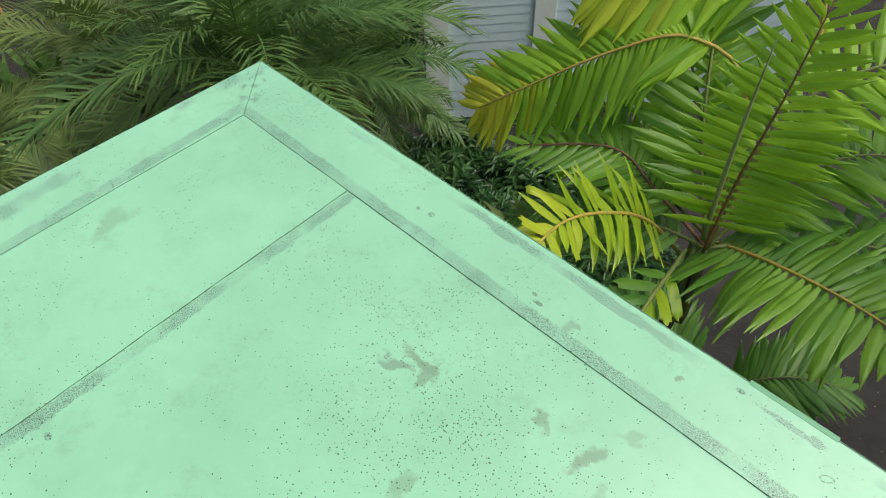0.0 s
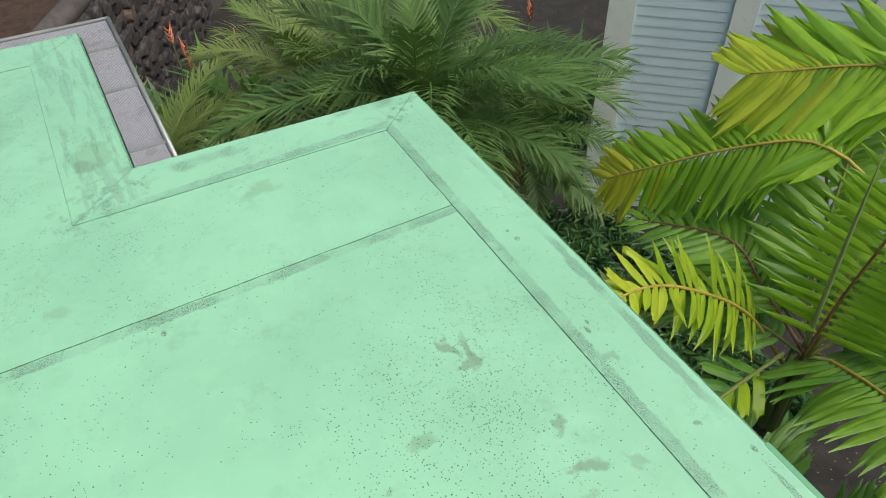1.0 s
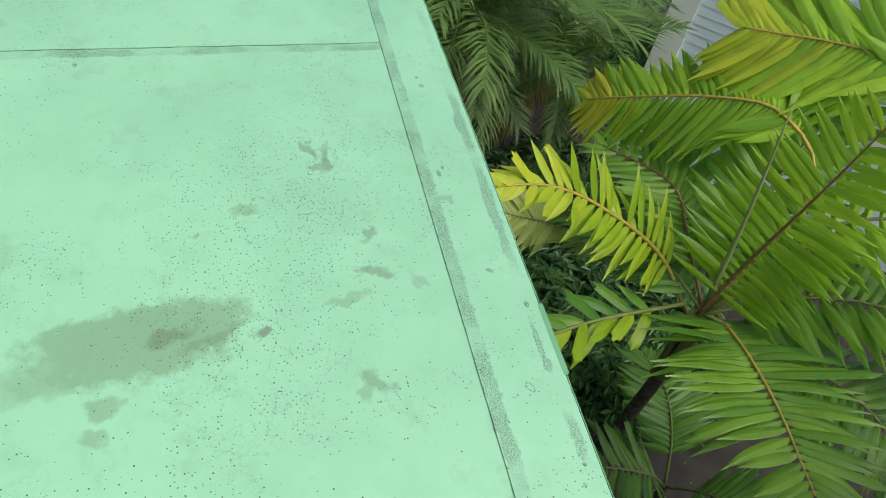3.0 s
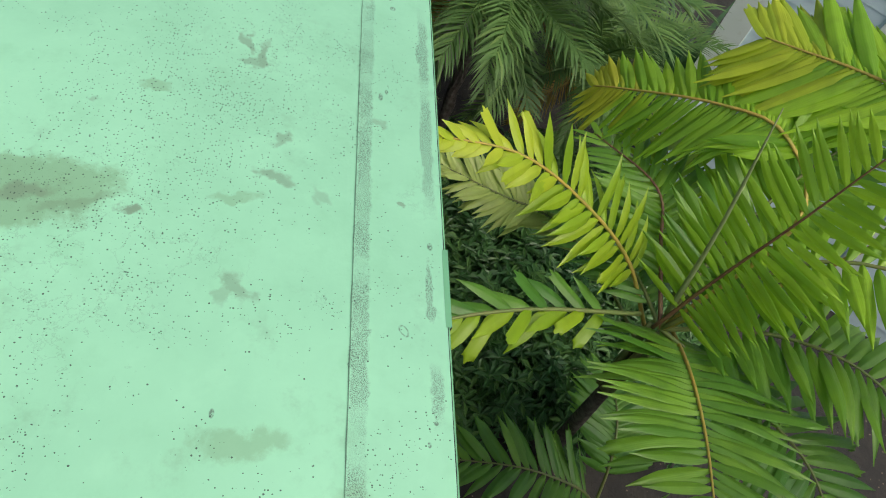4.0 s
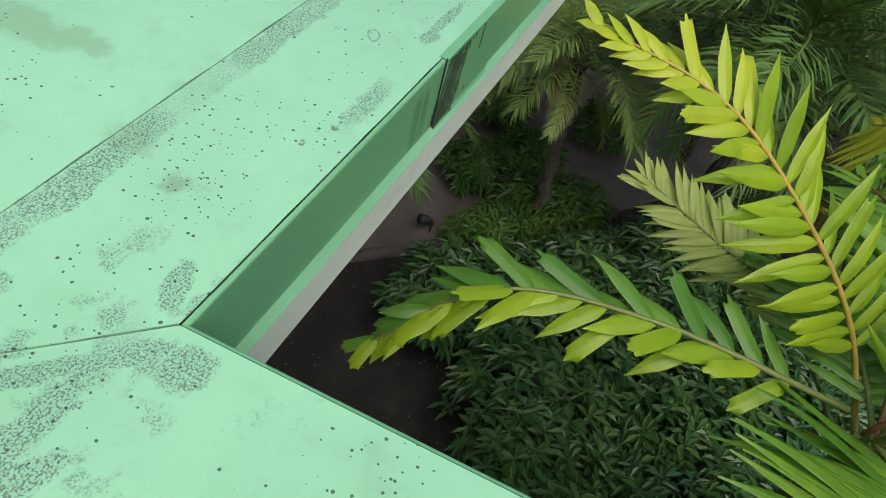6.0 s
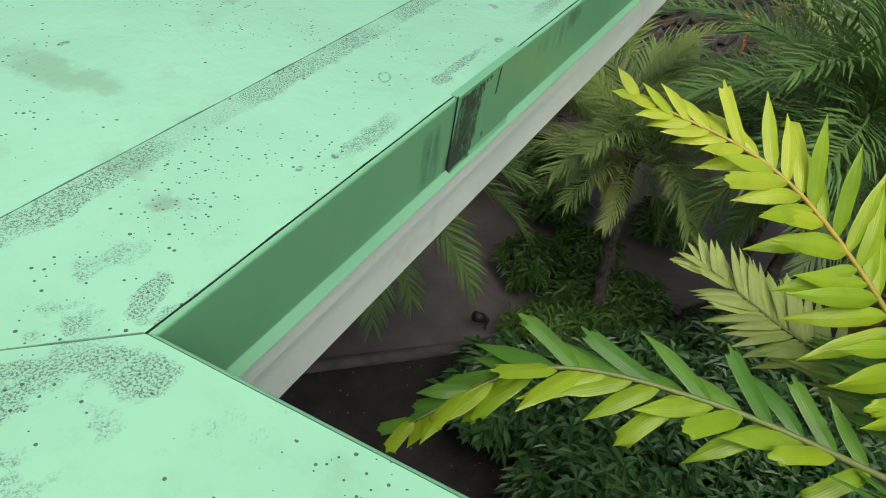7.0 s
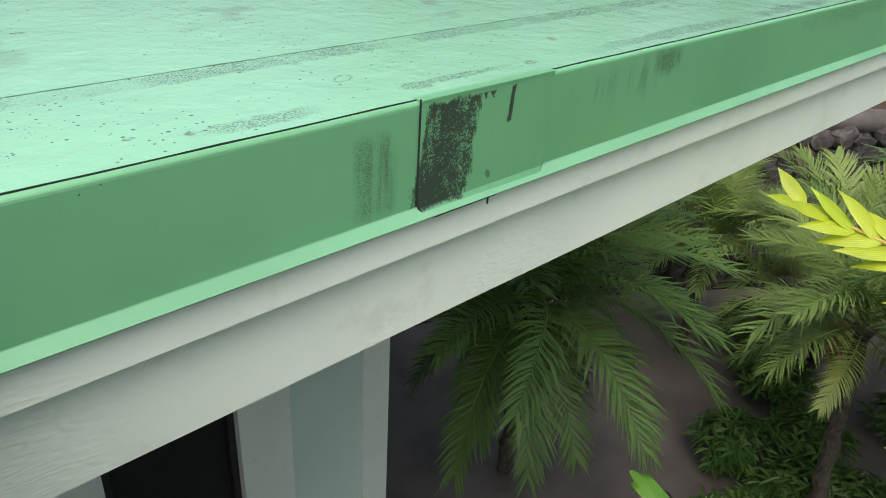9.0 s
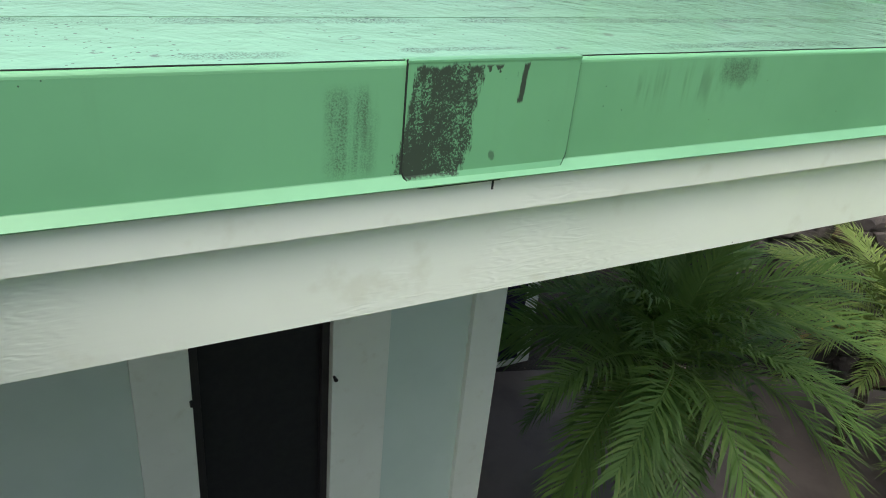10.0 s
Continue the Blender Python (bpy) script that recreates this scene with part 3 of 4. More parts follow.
def seam(points, w=0.0022, up=0.0007, mat=SEAM):
    """A thin bead of dirty sealant along a joint of the membrane."""
    bm = bmesh.new()
    n = len(points)
    rows = []
    for i, p in enumerate(points):
        a, q = Vector(points[max(i - 1, 0)]), Vector(points[min(i + 1, n - 1)])
        d = (q - a).normalized()
        s = Vector((-d.y, d.x)) * w * 0.5 * (1 + 0.35 * math.sin(i * 2.3))
        p = Vector(p)
        rows.append([bm.verts.new((v.x, v.y, rz(v.x, v.y) + k)) for v, k in ((p - s, -0.004), (p - s, up), (p + s, up), (p + s, -0.004))])
    for r, t in zip(rows, rows[1:]):
        for k in range(3):
            bm.faces.new((r[k], r[k + 1], t[k + 1], t[k]))
    bmesh.ops.recalc_face_normals(bm, faces=bm.faces)
    return part("seam_bead", bm, mat, roof)


def run_line(p, q, step=0.06):
    k = max(2, int((Vector(q) - Vector(p)).length / step))
    return [tuple(Vector(p).lerp(Vector(q), i / k) + Vector((0.0008 * math.sin(i * 1.7), 0.0008 * math.cos(i * 2.1)))) for i in range(k + 1)]


for p, q in ((BIN, AIN), (AIN, NIN), (NIN, MIN), (MIN, EIN), (CIN, BIN), ((LAP, 0.235), (LAP, 6.0)), ((LAP2, 0.24), (LAP2, 6.0)), (A, AIN), (N, NIN), (B, BIN)):
    seam(run_line(p, q), 0.0012 if p != (LAP, 0.235) else 0.0009)
# the open line between the membrane and the rolled metal edge
for p, q, o in ((B, A, (0, -0.0013)), (A, N, (0.0013, 0)), (N, M, (0, -0.0013)), (M, E_END, (0.0013, 0)) ):
    seam([(x + o[0], y + o[1]) for x, y in run_line(p, q)], 0.0011, 0.0002, GAP)


def sweep(p, q, profile, mat, name, parent, ext0=0.0, ext1=0.0, smooth=False, label=""):
    """A bar of the given profile (outward, up) along an edge from p to q; the outside lies to the right."""
    a, b = Vector(p), Vector(q)
    d = (b - a).normalized()
    o = Vector((d.y, -d.x))
    bm = bmesh.new()
    rings = []
    n = max(2, int((b - a).length / 0.25))
    for i in range(n + 1):
        row = []
        for u, v in profile:
            # mitre: outward points run on past the ends
            e0, e1 = -ext0 * u, ext1 * u
            c = a + d * e0 + (b + d * e1 - a - d * e0) * (i / n) + o * u
            base = a + (b - a) * (i / n)
            row.append(bm.verts.new((c.x, c.y, rz(base.x, base.y) + v)))
        rings.append(row)
    m = len(profile)
    for r, s in zip(rings, rings[1:]):
        for k in range(m):
            bm.faces.new((r[k], r[(k + 1) % m], s[(k + 1) % m], s[k]))
    bm.faces.new(rings[0][::-1])
    bm.faces.new(rings[-1])
    bmesh.ops.recalc_face_normals(bm, faces=bm.faces)
    return part(name, bm, mat, parent, label, smooth)


FASCIA_PROFILE = [(0.0075, -0.0076), (0.0075, -0.1312), (0.0045, -0.1312), (0.0045, -0.0076)]
ROLL_PROFILE = [(0.0020, -0.0012), (0.0042, -0.0018), (0.0062, -0.0033), (0.0072, -0.0050), (0.0075, -0.0075), (0.0035, -0.0075), (0.0020, -0.0050)]
LIP_PROFILE = [(0.0076, -0.1313), (0.0080, -0.1325), (0.0190, -0.1445), (0.0175, -0.1465), (0.0046, -0.1313)]
edges = [(B, A, -1, 1), (A, N, 1, -1), (N, M, -1, 1), (M, E_END, 1, 1), (C_END, B, 1, -1), (E_END, W_END, 1, 1), (W_END, S_END, 1, 1), (S_END, C_END, 1, 1)]
for p, q, e0, e1 in edges:
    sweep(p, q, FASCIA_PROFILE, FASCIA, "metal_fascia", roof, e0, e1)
    sweep(p, q, ROLL_PROFILE, ROLL, "rolled_edge", roof, e0, e1, smooth=False)
    sweep(p, q, LIP_PROFILE, LIP, "drip_lip", roof, e0, e1, label="flared mint drip edge, toned lighter for the light it catches")
    sweep(p, q, [(0.004, -0.136), (0.004, -0.198), (-0.03, -0.198), (-0.03, -0.136)], WHITE, "upper_trim_board", roof, e0, e1, label="white painted wooden trim board")
    sweep(p, q, [(-0.022, -0.1982), (-0.022, -0.335), (-0.058, -0.335), (-0.058, -0.1982)], WHITE, "lower_fascia_board", roof, e0, e1, label="wide white painted fascia board")
soffit = prism(inset([B, A, N, M, E_END, W_END, S_END, C_END], 0.06), lambda x, y: rz(x, y) - 0.326, lambda x, y: rz(x, y) - 0.301)
part("soffit", soffit, WHITE, roof)

# the lapped joint cover on the fascia: a rounded plate hung over the edge
bm = bmesh.new()
x0, x1, z0, z1, r = 0.603, 0.835, 3.0490, 3.1950, 0.026
outline = [(x0, z1), (x1, z1)]
for cx, a0 in ((x1 - r, 0), (x0 + r, -90)):
    for k in range(6):
        ang = radians(a0 - 18 * k)
        outline.append((cx + r * math.cos(ang), z0 + r + r * math.sin(ang)))


def plate_y(z):
    return -0.0105 if z > 3.0625 else -0.0105 - 0.0095 * min(1.0, (3.0625 - z) / 0.020)


front = [bm.verts.new((x, plate_y(z), z)) for x, z in outline]
back = [bm.verts.new((x, plate_y(z) + 0.003, z)) for x, z in outline]
mid_z = 3.0625
bm.faces.new(front)
bm.faces.new(back[::-1])
for i in range(len(front)):
    j = (i + 1) % len(front)
    bm.faces.new((front[i], back[i], back[j], front[j]))
bmesh.ops.bisect_plane(bm, geom=bm.verts[:] + bm.edges[:] + bm.faces[:], plane_co=(0, 0, mid_z), plane_no=(0, 0, 1))
for v in bm.verts:
    near_front = v.co.y < plate_y(v.co.z) + 0.0015
    v.co.y = plate_y(v.co.z) + (0.0 if near_front else 0.003)
bmesh.ops.recalc_face_normals(bm, faces=bm.faces)
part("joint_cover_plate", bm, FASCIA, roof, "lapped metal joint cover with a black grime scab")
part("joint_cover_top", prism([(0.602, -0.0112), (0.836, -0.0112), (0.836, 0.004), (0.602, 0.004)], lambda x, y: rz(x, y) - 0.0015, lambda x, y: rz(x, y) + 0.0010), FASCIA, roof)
# dark tube: open joint down the side, then the plate's thin shadow below
bm = bmesh.new()
gap_line = [(0.6020, 3.197), (0.6020, z0 + r)] + [(x0 + r - (r + 0.0012) * math.cos(radians(15 * k)), z0 + r - (r + 0.0012) * math.sin(radians(15 * k))) for k in range(1, 7)] + [(0.66, z0 - 0.0012), (0.735, z0 - 0.0012)]
tube(bm, [(gx, plate_y(gz) + 0.0012, gz) for gx, gz in gap_line], [0.0013] * len(gap_line), 5)
part("open_joint", bm, GAP, roof, "dark open joint beside the lapped cover, run on as its shadow line")

bm = bmesh.new()
far_line = [(0.8358, 3.186), (0.8358, z0 + r)] + [(x1 - r + (r + 0.0008) * math.cos(radians(15 * k)), z0 + r - (r + 0.0008) * math.sin(radians(15 * k))) for k in range(1, 7)] + [(0.78, z0 - 0.0008), (0.735, z0 - 0.0008)]
tube(bm, [(gx, plate_y(gz) + 0.0012, gz) for gx, gz in far_line], [0.0004, 0.0006] + [0.0009] * (len(far_line) - 2), 5)
part("far_joint", bm, GAP, roof, "fine dark joint round the cover's far side")
part("trim_gap", box((0.7320, -0.0052, 3.0295), (0.7345, -0.0035, 3.0480)), GAP, roof)

# ---- gutter beside the inner corner ----
gutter = thing("gutter", (3.6, 1.1, 3.05), "grey metal box gutter covered with fine mesh guard", "gutter", kind="structure")
GZ = 3.135
part("trough", prism([(2.955, 1.03), (4.39, 1.03), (4.57, 6.0), (4.41, 6.0), (4.235, 1.192), (2.955, 1.192)], GZ - 0.13, GZ - 0.012), METAL, gutter)
part("mesh_guard", prism([(2.96, 1.045), (4.375, 1.045), (4.55, 6.0), (4.42, 6.0), (4.245, 1.190), (2.96, 1.190)], GZ - 0.011, GZ - 0.003), GUARD, gutter, "fine grey mesh over the trough")
for p, q in (((2.955, 1.03), (4.39, 1.03)), ((4.39, 1.03), (4.57, 6.0))):
    bm = bmesh.new()
    tube(bm, [(p[0], p[1], GZ), (q[0], q[1], GZ)], [0.011, 0.011], 8)
    part("rolled_lip", bm, METAL, gutter, smooth=True)
for cx in (3.10, 3.62, 4.05):
    part("strap", box((cx, 1.03, GZ - 0.004), (cx + 0.022, 1.190, GZ + 0.004), 0.001), METAL, gutter)

# ---- the house: walls under the roof ----
TOP = 2.88
WY = 1.756
house = thing("house_wall_south", (1, WY, GROUND), "pale green horizontal siding wall with white trim boards", "wall", kind="structure")


def siding_run(x_a, x_b, y, z_a, z_b, mat, parent, reveal=0.105, name="siding_board"):
    """Lapped boards on a wall that faces -y."""
    k = 0
    z = z_a
    first = None
    while z < z_b:
        top = min(z + reveal + 0.012, z_b)
        bm = bmesh.new()
        pts = [(y - 0.020, z), (y - 0.008, top), (y + 0.0, top), (y + 0.0, z)]
        l = [bm.verts.new((x_a, a, b)) for a, b in pts]
        r_ = [bm.verts.new((x_b, a, b)) for a, b in pts]
        bm.faces.new(l)
        bm.faces.new(r_[::-1])
        for i in range(4):
            j = (i + 1) % 4
            bm.faces.new((l[i], r_[i], r_[j], l[j]))
        bmesh.ops.recalc_face_normals(bm, faces=bm.faces)
        part(name, bm, mat, parent)
        z += reveal
        k += 1


part("wall_core", box((-4.0, WY, GROUND), (0.60, WY + 0.14, TOP)), SIDING, house)
part("wall_core", box((1.18, WY, GROUND), (2.01, WY + 0.14, TOP)), SIDING, house)
part("wall_core", box((0.60, WY, GROUND), (1.18, WY + 0.14, 0.10)), SIDING, house)
part("wall_core", box((0.60, WY, 2.62), (1.18, WY + 0.14, TOP)), SIDING, house)
siding_run(-1.6, 0.39, WY, -0.2, TOP, SIDING, house)
siding_run(1.44, 1.87, WY, -0.6, TOP, SIDING, house)
for xa, xb in ((0.385, 0.598), (1.178, 1.442), (1.865, 2.035)):
    part("trim_board", box((xa, WY - 0.045, GROUND + 0.1), (xb, WY + 0.01, TOP), 0.004), WHITE, house)
part("corner_board", box((2.015, WY + 0.012, GROUND + 0.1), (2.05, WY + 0.20, TOP), 0.004), WHITE, house)
window = thing("window_1", (0.89, WY, 0.1), "dark narrow window with black insect screen in white trim", "window", kind="structure")
part("screen", box((0.602, WY + 0.03, 0.10), (1.192, WY + 0.045, 2.62)), SCREEN, window)
for lo, hi in (((0.599, WY - 0.005, 0.10), (0.635, WY + 0.03, 2.62)), ((1.145, WY - 0.005, 0.10), (1.179, WY + 0.03, 2.62)), ((0.636, WY - 0.005, 0.10), (1.144, WY + 0.03, 0.14)), ((0.636, WY - 0.005, 2.58), (1.144, WY + 0.03, 2.62))):
    part("window_frame", box(lo, hi, 0.003), FRAME_DARK, window)
for xx, zz in ((0.592, 1.44), (1.186, 1.40)):
    bm = bmesh.new()
    tube(bm, [(xx, WY - 0.046, zz), (xx, WY - 0.075, zz)], [0.006, 0.009], 8)
    part("screen_clip", bm, BLACK, window)
part("wall_east", box((1.87, WY + 0.145, GROUND), (2.01, 4.2, TOP)), SIDING)
tagged(bpy.data.objects["wall_east"], "pale green side wall under the roof", "wall", kind="structure")
wing = thing("house_wall_wing", (3, 4.2, GROUND), "white wall of the house wing with a dark window", "wall", kind="structure")
part("wall_core", box((1.88, 4.22, GROUND), (4.25, 4.36, TOP)), WHITE, wing)
part("dark_door", box((3.55, 4.19, -0.9), (4.08, 4.217, 1.3), 0.004), GLASS_BLUE, wing, "dark blue glazed door")

for nm, lo, hi in (("wall_north", (-3.45, 5.3, GROUND), (4.25, 5.44, TOP)), ("wall_west", (-3.6, WY + 0.15, GROUND), (-3.46, 5.44, TOP)), ("wall_wing_east", (4.10, 4.37, GROUND), (4.24, 5.29, TOP))):
    tagged(part(nm, box(lo, hi), WHITE), "plain white painted house wall", "wall", kind="structure")

post = thing("porch_post", (-0.42, -2.6, GROUND), "square white painted porch post under the roof wing", "post", "porch posts")
part("shaft", box((-0.49, -2.67, GROUND), (-0.35, -2.53, TOP), 0.006), WHITE, post)
part("base_block", box((-0.52, -2.70, GROUND), (-0.32, -2.50, GROUND + 0.18), 0.008), WHITE, post)
copy_thing(post, pose(-3.6, -2.6, GROUND))

# ---- ground ----
tagged(part("ground", prism([(-60, -60), (80, -60), (80, 60), (-60, 60)], GROUND - 0.3, GROUND), SOIL), "dark damp garden soil with leaf litter", "ground", kind="structure")
tagged(part("path", prism([(2.55, 2.35), (3.05, 1.85), (3.97, 0.93), (4.6, 0.35), (5.6, -0.5), (7.2, -1.6), (9.6, -2.9), (9.4, 0.4), (7.9, 2.1), (5.6, 3.6), (3.6, 4.19), (2.2, 4.19)], GROUND - 0.1, GROUND + 0.035), CONCRETE), "wet grey-brown concrete garden path", "path", kind="structure")
bm = bmesh.new()
kerb_line = curve_points([(2.45, 2.45, GROUND + 0.02), (3.05, 1.85, GROUND + 0.02), (3.97, 0.93, GROUND + 0.02), (4.6, 0.35, GROUND + 0.02), (5.6, -0.5, GROUND + 0.02)], 30)
tube(bm, kerb_line, [0.06] * 30, 6)
tagged(part("kerb", bm, KERB, smooth=True), "low dark rounded kerb along the path", "kerb", kind="structure")
# the retaining wall runs slantwise: along WD from WO; WN points up the slope behind it
WO, WD, WN = Vector((9.1, 1.45, 0)), Vector((0.832, -0.555, 0)), Vector((0.555, 0.832, 0))


def by_wall(along, back):
    p = WO + WD * along + WN * back
    return p.x, p.y


tagged(part("upper_lawn", prism([by_wall(-5, 0.45), by_wall(60, 0.45), by_wall(60, 60), by_wall(-5, 60)], GROUND, 1.02), LAWN), "green lawn above the retaining wall", "lawn", kind="structure")
tagged(part("mulch_bed", prism([by_wall(-5, 0.2), by_wall(60, 0.2), by_wall(60, 1.5), by_wall(4, 1.35), by_wall(2, 1.15), by_wall(0, 1.3), by_wall(-5, 1.2)], 0.9, 1.05), MULCH), "brown mulch bed with fallen leaves", "mulch bed", kind="structure")

# ---- lava rock retaining wall ----
rock_wall = thing("retaining_wall", (9.1, 1.45, GROUND), "dark lava rock retaining wall with rounded mortar cap", "wall", kind="structure")
part("wall_backing", prism([by_wall(-5, 0.02), by_wall(12, 0.02), by_wall(12, 0.46), by_wall(-5, 0.46)], GROUND, 0.97), KERB, rock_wall)
bm = bmesh.new()
tube(bm, [(*by_wall(-5 + 0.5 * i, 0.10), 0.98 + 0.02 * math.sin(i * 1.7)) for i in range(35)], [0.14] * 35, 8)
part("wall_cap", bm, KERB, rock_wall, "smooth grey mortar cap", smooth=True)
rng = random.Random(5)
stones = []
for k in range(7):
    bm = bmesh.new()
    bmesh.ops.create_icosphere(bm, subdivisions=2, radius=1.0)
    for v in bm.verts:
        q = v.co.copy()
        v.co *= 1.0 + 0.55 * noise.noise(q * 1.2 + Vector((k * 7.3, 0, 0))) + 0.16 * noise.noise(q * 3.1 + Vector((0, k * 3.3, 0)))
        v.co.y *= 1 + 0.25 * abs(q.y) ** 3
        v.co.x = max(-0.7, min(0.62 + 0.15 * noise.noise(q * 2.0), v.co.x * 1.1))
    stones.append(mesh_of(bm, "stone", ROCK))
TURN = Matrix.Rotation(math.atan2(WN.y, WN.x), 4, "Z")
for row in range(10):
    y = -4.6 + rng.uniform(0, 0.2)
    while y < 4.2:
        w = rng.uniform(0.09, 0.19)
        h = rng.uniform(0.105, 0.14)
        z = GROUND + 0.10 + row * 0.192 + rng.uniform(-0.04, 0.04)
        px, py = by_wall(y + w, rng.uniform(-0.03, 0.03))
        m = Matrix.Translation((px, py, z)) @ TURN @ Euler((rng.uniform(-0.4, 0.4), 0, 0)).to_matrix().to_4x4() @ Matrix.Diagonal((0.13, w, h, 1))
        place("stone", stones[rng.randrange(7)], rock_wall, m)
        y += 2 * w * 0.86

# ---- neighbouring house ----
neighbour = thing("neighbour_house", (5.3, -4.0, GROUND), "pale blue-grey sided house with white corner boards", "house")
ND = Vector((-0.66, -0.75, 0)).normalized()
ex, ey = ND, Vector((ND.y, -ND.x, 0))
NB = Matrix(((ex.x, ey.x, 0, 5.72), (ex.y, ey.y, 0, -3.64), (0, 0, 1, 0), (0, 0, 0, 1)))


def on_wall(name, lo, hi, mat, bevel=0.0, label=""):
    """A box in the neighbour wall's own axes: along, out, up."""
    bm = box(lo, hi, bevel)
    bmesh.ops.transform(bm, matrix=NB, verts=bm.verts)
    bmesh.ops.recalc_face_normals(bm, faces=bm.faces)
    return part(name, bm, mat, neighbour, label)


SIDE = 1 if ey.x * -1 + ey.y * 1 > 0 else -1
on_wall("wall", (0, -0.02 if SIDE > 0 else -3.0, GROUND), (4.2, 0.0 if SIDE > 0 else 0.0, 3.4), SIDING_BLUE)
k = 0
z = GROUND + 0.2
while z < 3.3:
    bm = bmesh.new()
    o0, o1 = (0.015, 0.008) if SIDE > 0 else (-0.015, -0.008)
    pts = [(o0, z), (o1, z + 0.118), (0.001 * SIDE, z + 0.118), (0.001 * SIDE, z)]
    l = [bm.verts.new(NB @ Vector((0.10, a, b))) for a, b in pts]
    r_ = [bm.verts.new(NB @ Vector((4.1, a, b))) for a, b in pts]
    bm.faces.new(l)
    bm.faces.new(r_[::-1])
    for i in range(4):
        bm.faces.new((l[i], r_[i], r_[(i + 1) % 4], l[(i + 1) % 4]))
    bmesh.ops.recalc_face_normals(bm, faces=bm.faces)
    part("siding_board", bm, SIDING_BLUE, neighbour)
    z += 0.108
for xa, xb in ((-0.02, 0.25), (1.17, 1.40), (2.40, 2.62)):
    lo, hi = (xa, min(0.0, 0.05 * SIDE), GROUND), (xb, max(0.0, 0.05 * SIDE), 3.4)
    on_wall("trim_board", lo, hi, WHITE, 0.004, "white vertical trim board")

# ---- plants ----
rng = random.Random(11)


def leaflet_mesh(kind, droop, jag, seed):
    """A broad pleated leaflet, 1 m long before scaling: x along, y across, z up."""
    r = random.Random(seed)
    bm = bmesh.new()
    nx, ny = 10, 8
    grid = []
    wave = r.uniform(0, 6)
    for i in range(nx + 1):
        u = i / nx
        w = 0.5 * min(1.0, 0.34 + u / 0.24) * (0.90 + 0.10 * math.sin(math.pi * u))
        if not jag:
            w *= 1.0 if u < 0.55 else max(0.03, 1 - ((u - 0.55) / 0.45) ** 1.3)
        elif u > 0.7:
            w *= 1 + 0.25 * (u - 0.7)
        row = []
        for j in range(ny + 1):
            v = 2 * j / ny - 1
            xx = u
            if jag and i == nx:
                xx += r.uniform(-0.09, 0.05) - 0.13 * abs(v)
            fold = -0.032 * abs(v) * (1 - 0.6 * u) + (0.0085 if j % 2 else 0.0) * math.sin(math.pi * min(1.0, 0.1 + 0.95 * u))
            row.append(bm.verts.new((xx * (1 - 0.10 * droop * u), v * w * 0.155, fold - droop * 0.42 * u ** 2.1 + 0.012 * math.sin(5 * u + wave))))
        grid.append(row)
    for i in range(nx):
        for j in range(ny):
            bm.faces.new((grid[i][j], grid[i + 1][j], grid[i + 1][j + 1], grid[i][j + 1]))
    return bm


LEAFLETS = {}
for mat, key in ((LEAF_GREEN, "green"), (LEAF_MID, "mid"), (LEAF_DEEP, "deep"), (LEAF_LIME, "lime"), (LEAF_YELLOW, "yellow"), (LEAF_PALE, "pale"), (LEAF_BRIGHT, "bright")):
    LEAFLETS[key] = {}
    for jag in (0, 1):
        LEAFLETS[key][jag] = [mesh_of(leaflet_mesh(key, d, jag, 40 + i), "leaflet", mat, True) for i, d in enumerate((0.05, 0.22, 0.4, 0.6, 0.85))]


def broad_frond(palm, ctrl, count, length, key, rachis, start=0.18, up=(0, 0, 1), vee=18, droop=(0, 3), jag=0.1, width=1.0, tip_key=None, label="", fat=0.011, tilt=14, fwd=38, other=None, lift2=0, loose=5, taper=0.0, late=0.55):
    """A feather frond: a rachis through the points, with leaflets on either side."""
    n = 22
    pts = curve_points(ctrl, n)
    bm = bmesh.new()
    tube(bm, pts, [fat * (1 - 0.8 * i / (n - 1)) + 0.0015 for i in range(n)], 6)
    fr = part("frond", bm, rachis, palm, label, True)
    upv = Vector(up).normalized()
    for k in range(count):
        s = start + (1 - start) * (k + 0.5) / count
        f = s * (n - 1)
        i = min(int(f), n - 2)
        p = pts[i].lerp(pts[i + 1], f - i)
        t = (pts[i + 1] - pts[i]).normalized()
        side = t.cross(upv).normalized()
        nor = side.cross(t).normalized()
        q = (k + 0.5) / count
        size = length * (0.55 + 0.62 * math.sin(math.pi * min(1, 0.16 + 0.72 * q))) * (1.0 - 0.35 * q ** 3) * (1.0 - taper * q)
        for sg in (1, -1):
            lean = radians(tilt + fwd * q ** 2.2 + rng.uniform(-loose, loose))
            lift = radians(vee + (lift2 if sg < 0 else 0) + rng.uniform(-1.6, 1.6) * loose)
            d = (math.cos(lean) * side * sg + math.sin(lean) * t)
            d = (math.cos(lift) * d + math.sin(lift) * nor).normalized()
            zz = (nor - nor.dot(d) * d).normalized()
            zz = (zz + sg * side * rng.uniform(-0.18, 0.18)).normalized()
            yv = zz.cross(d).normalized()
            zz = d.cross(yv)
            L = size * rng.uniform(0.88, 1.1)
            W = (L * 0.5 + 0.5 * length) * width
            m = Matrix(((d.x * L, yv.x * W, zz.x * L, p.x), (d.y * L, yv.y * W, zz.y * L, p.y), (d.z * L, yv.z * W, zz.z * L, p.z), (0, 0, 0, 1)))
            use = tip_key if tip_key and q > late + rng.uniform(-0.1, 0.1) else (other if other and sg < 0 else key)
            data = LEAFLETS[use][1 if rng.random() < jag else 0][rng.randint(droop[0], droop[1])]
            place("leaflet", data, fr, m)
    return fr


HUB = (1.46, -1.42, 1.98)
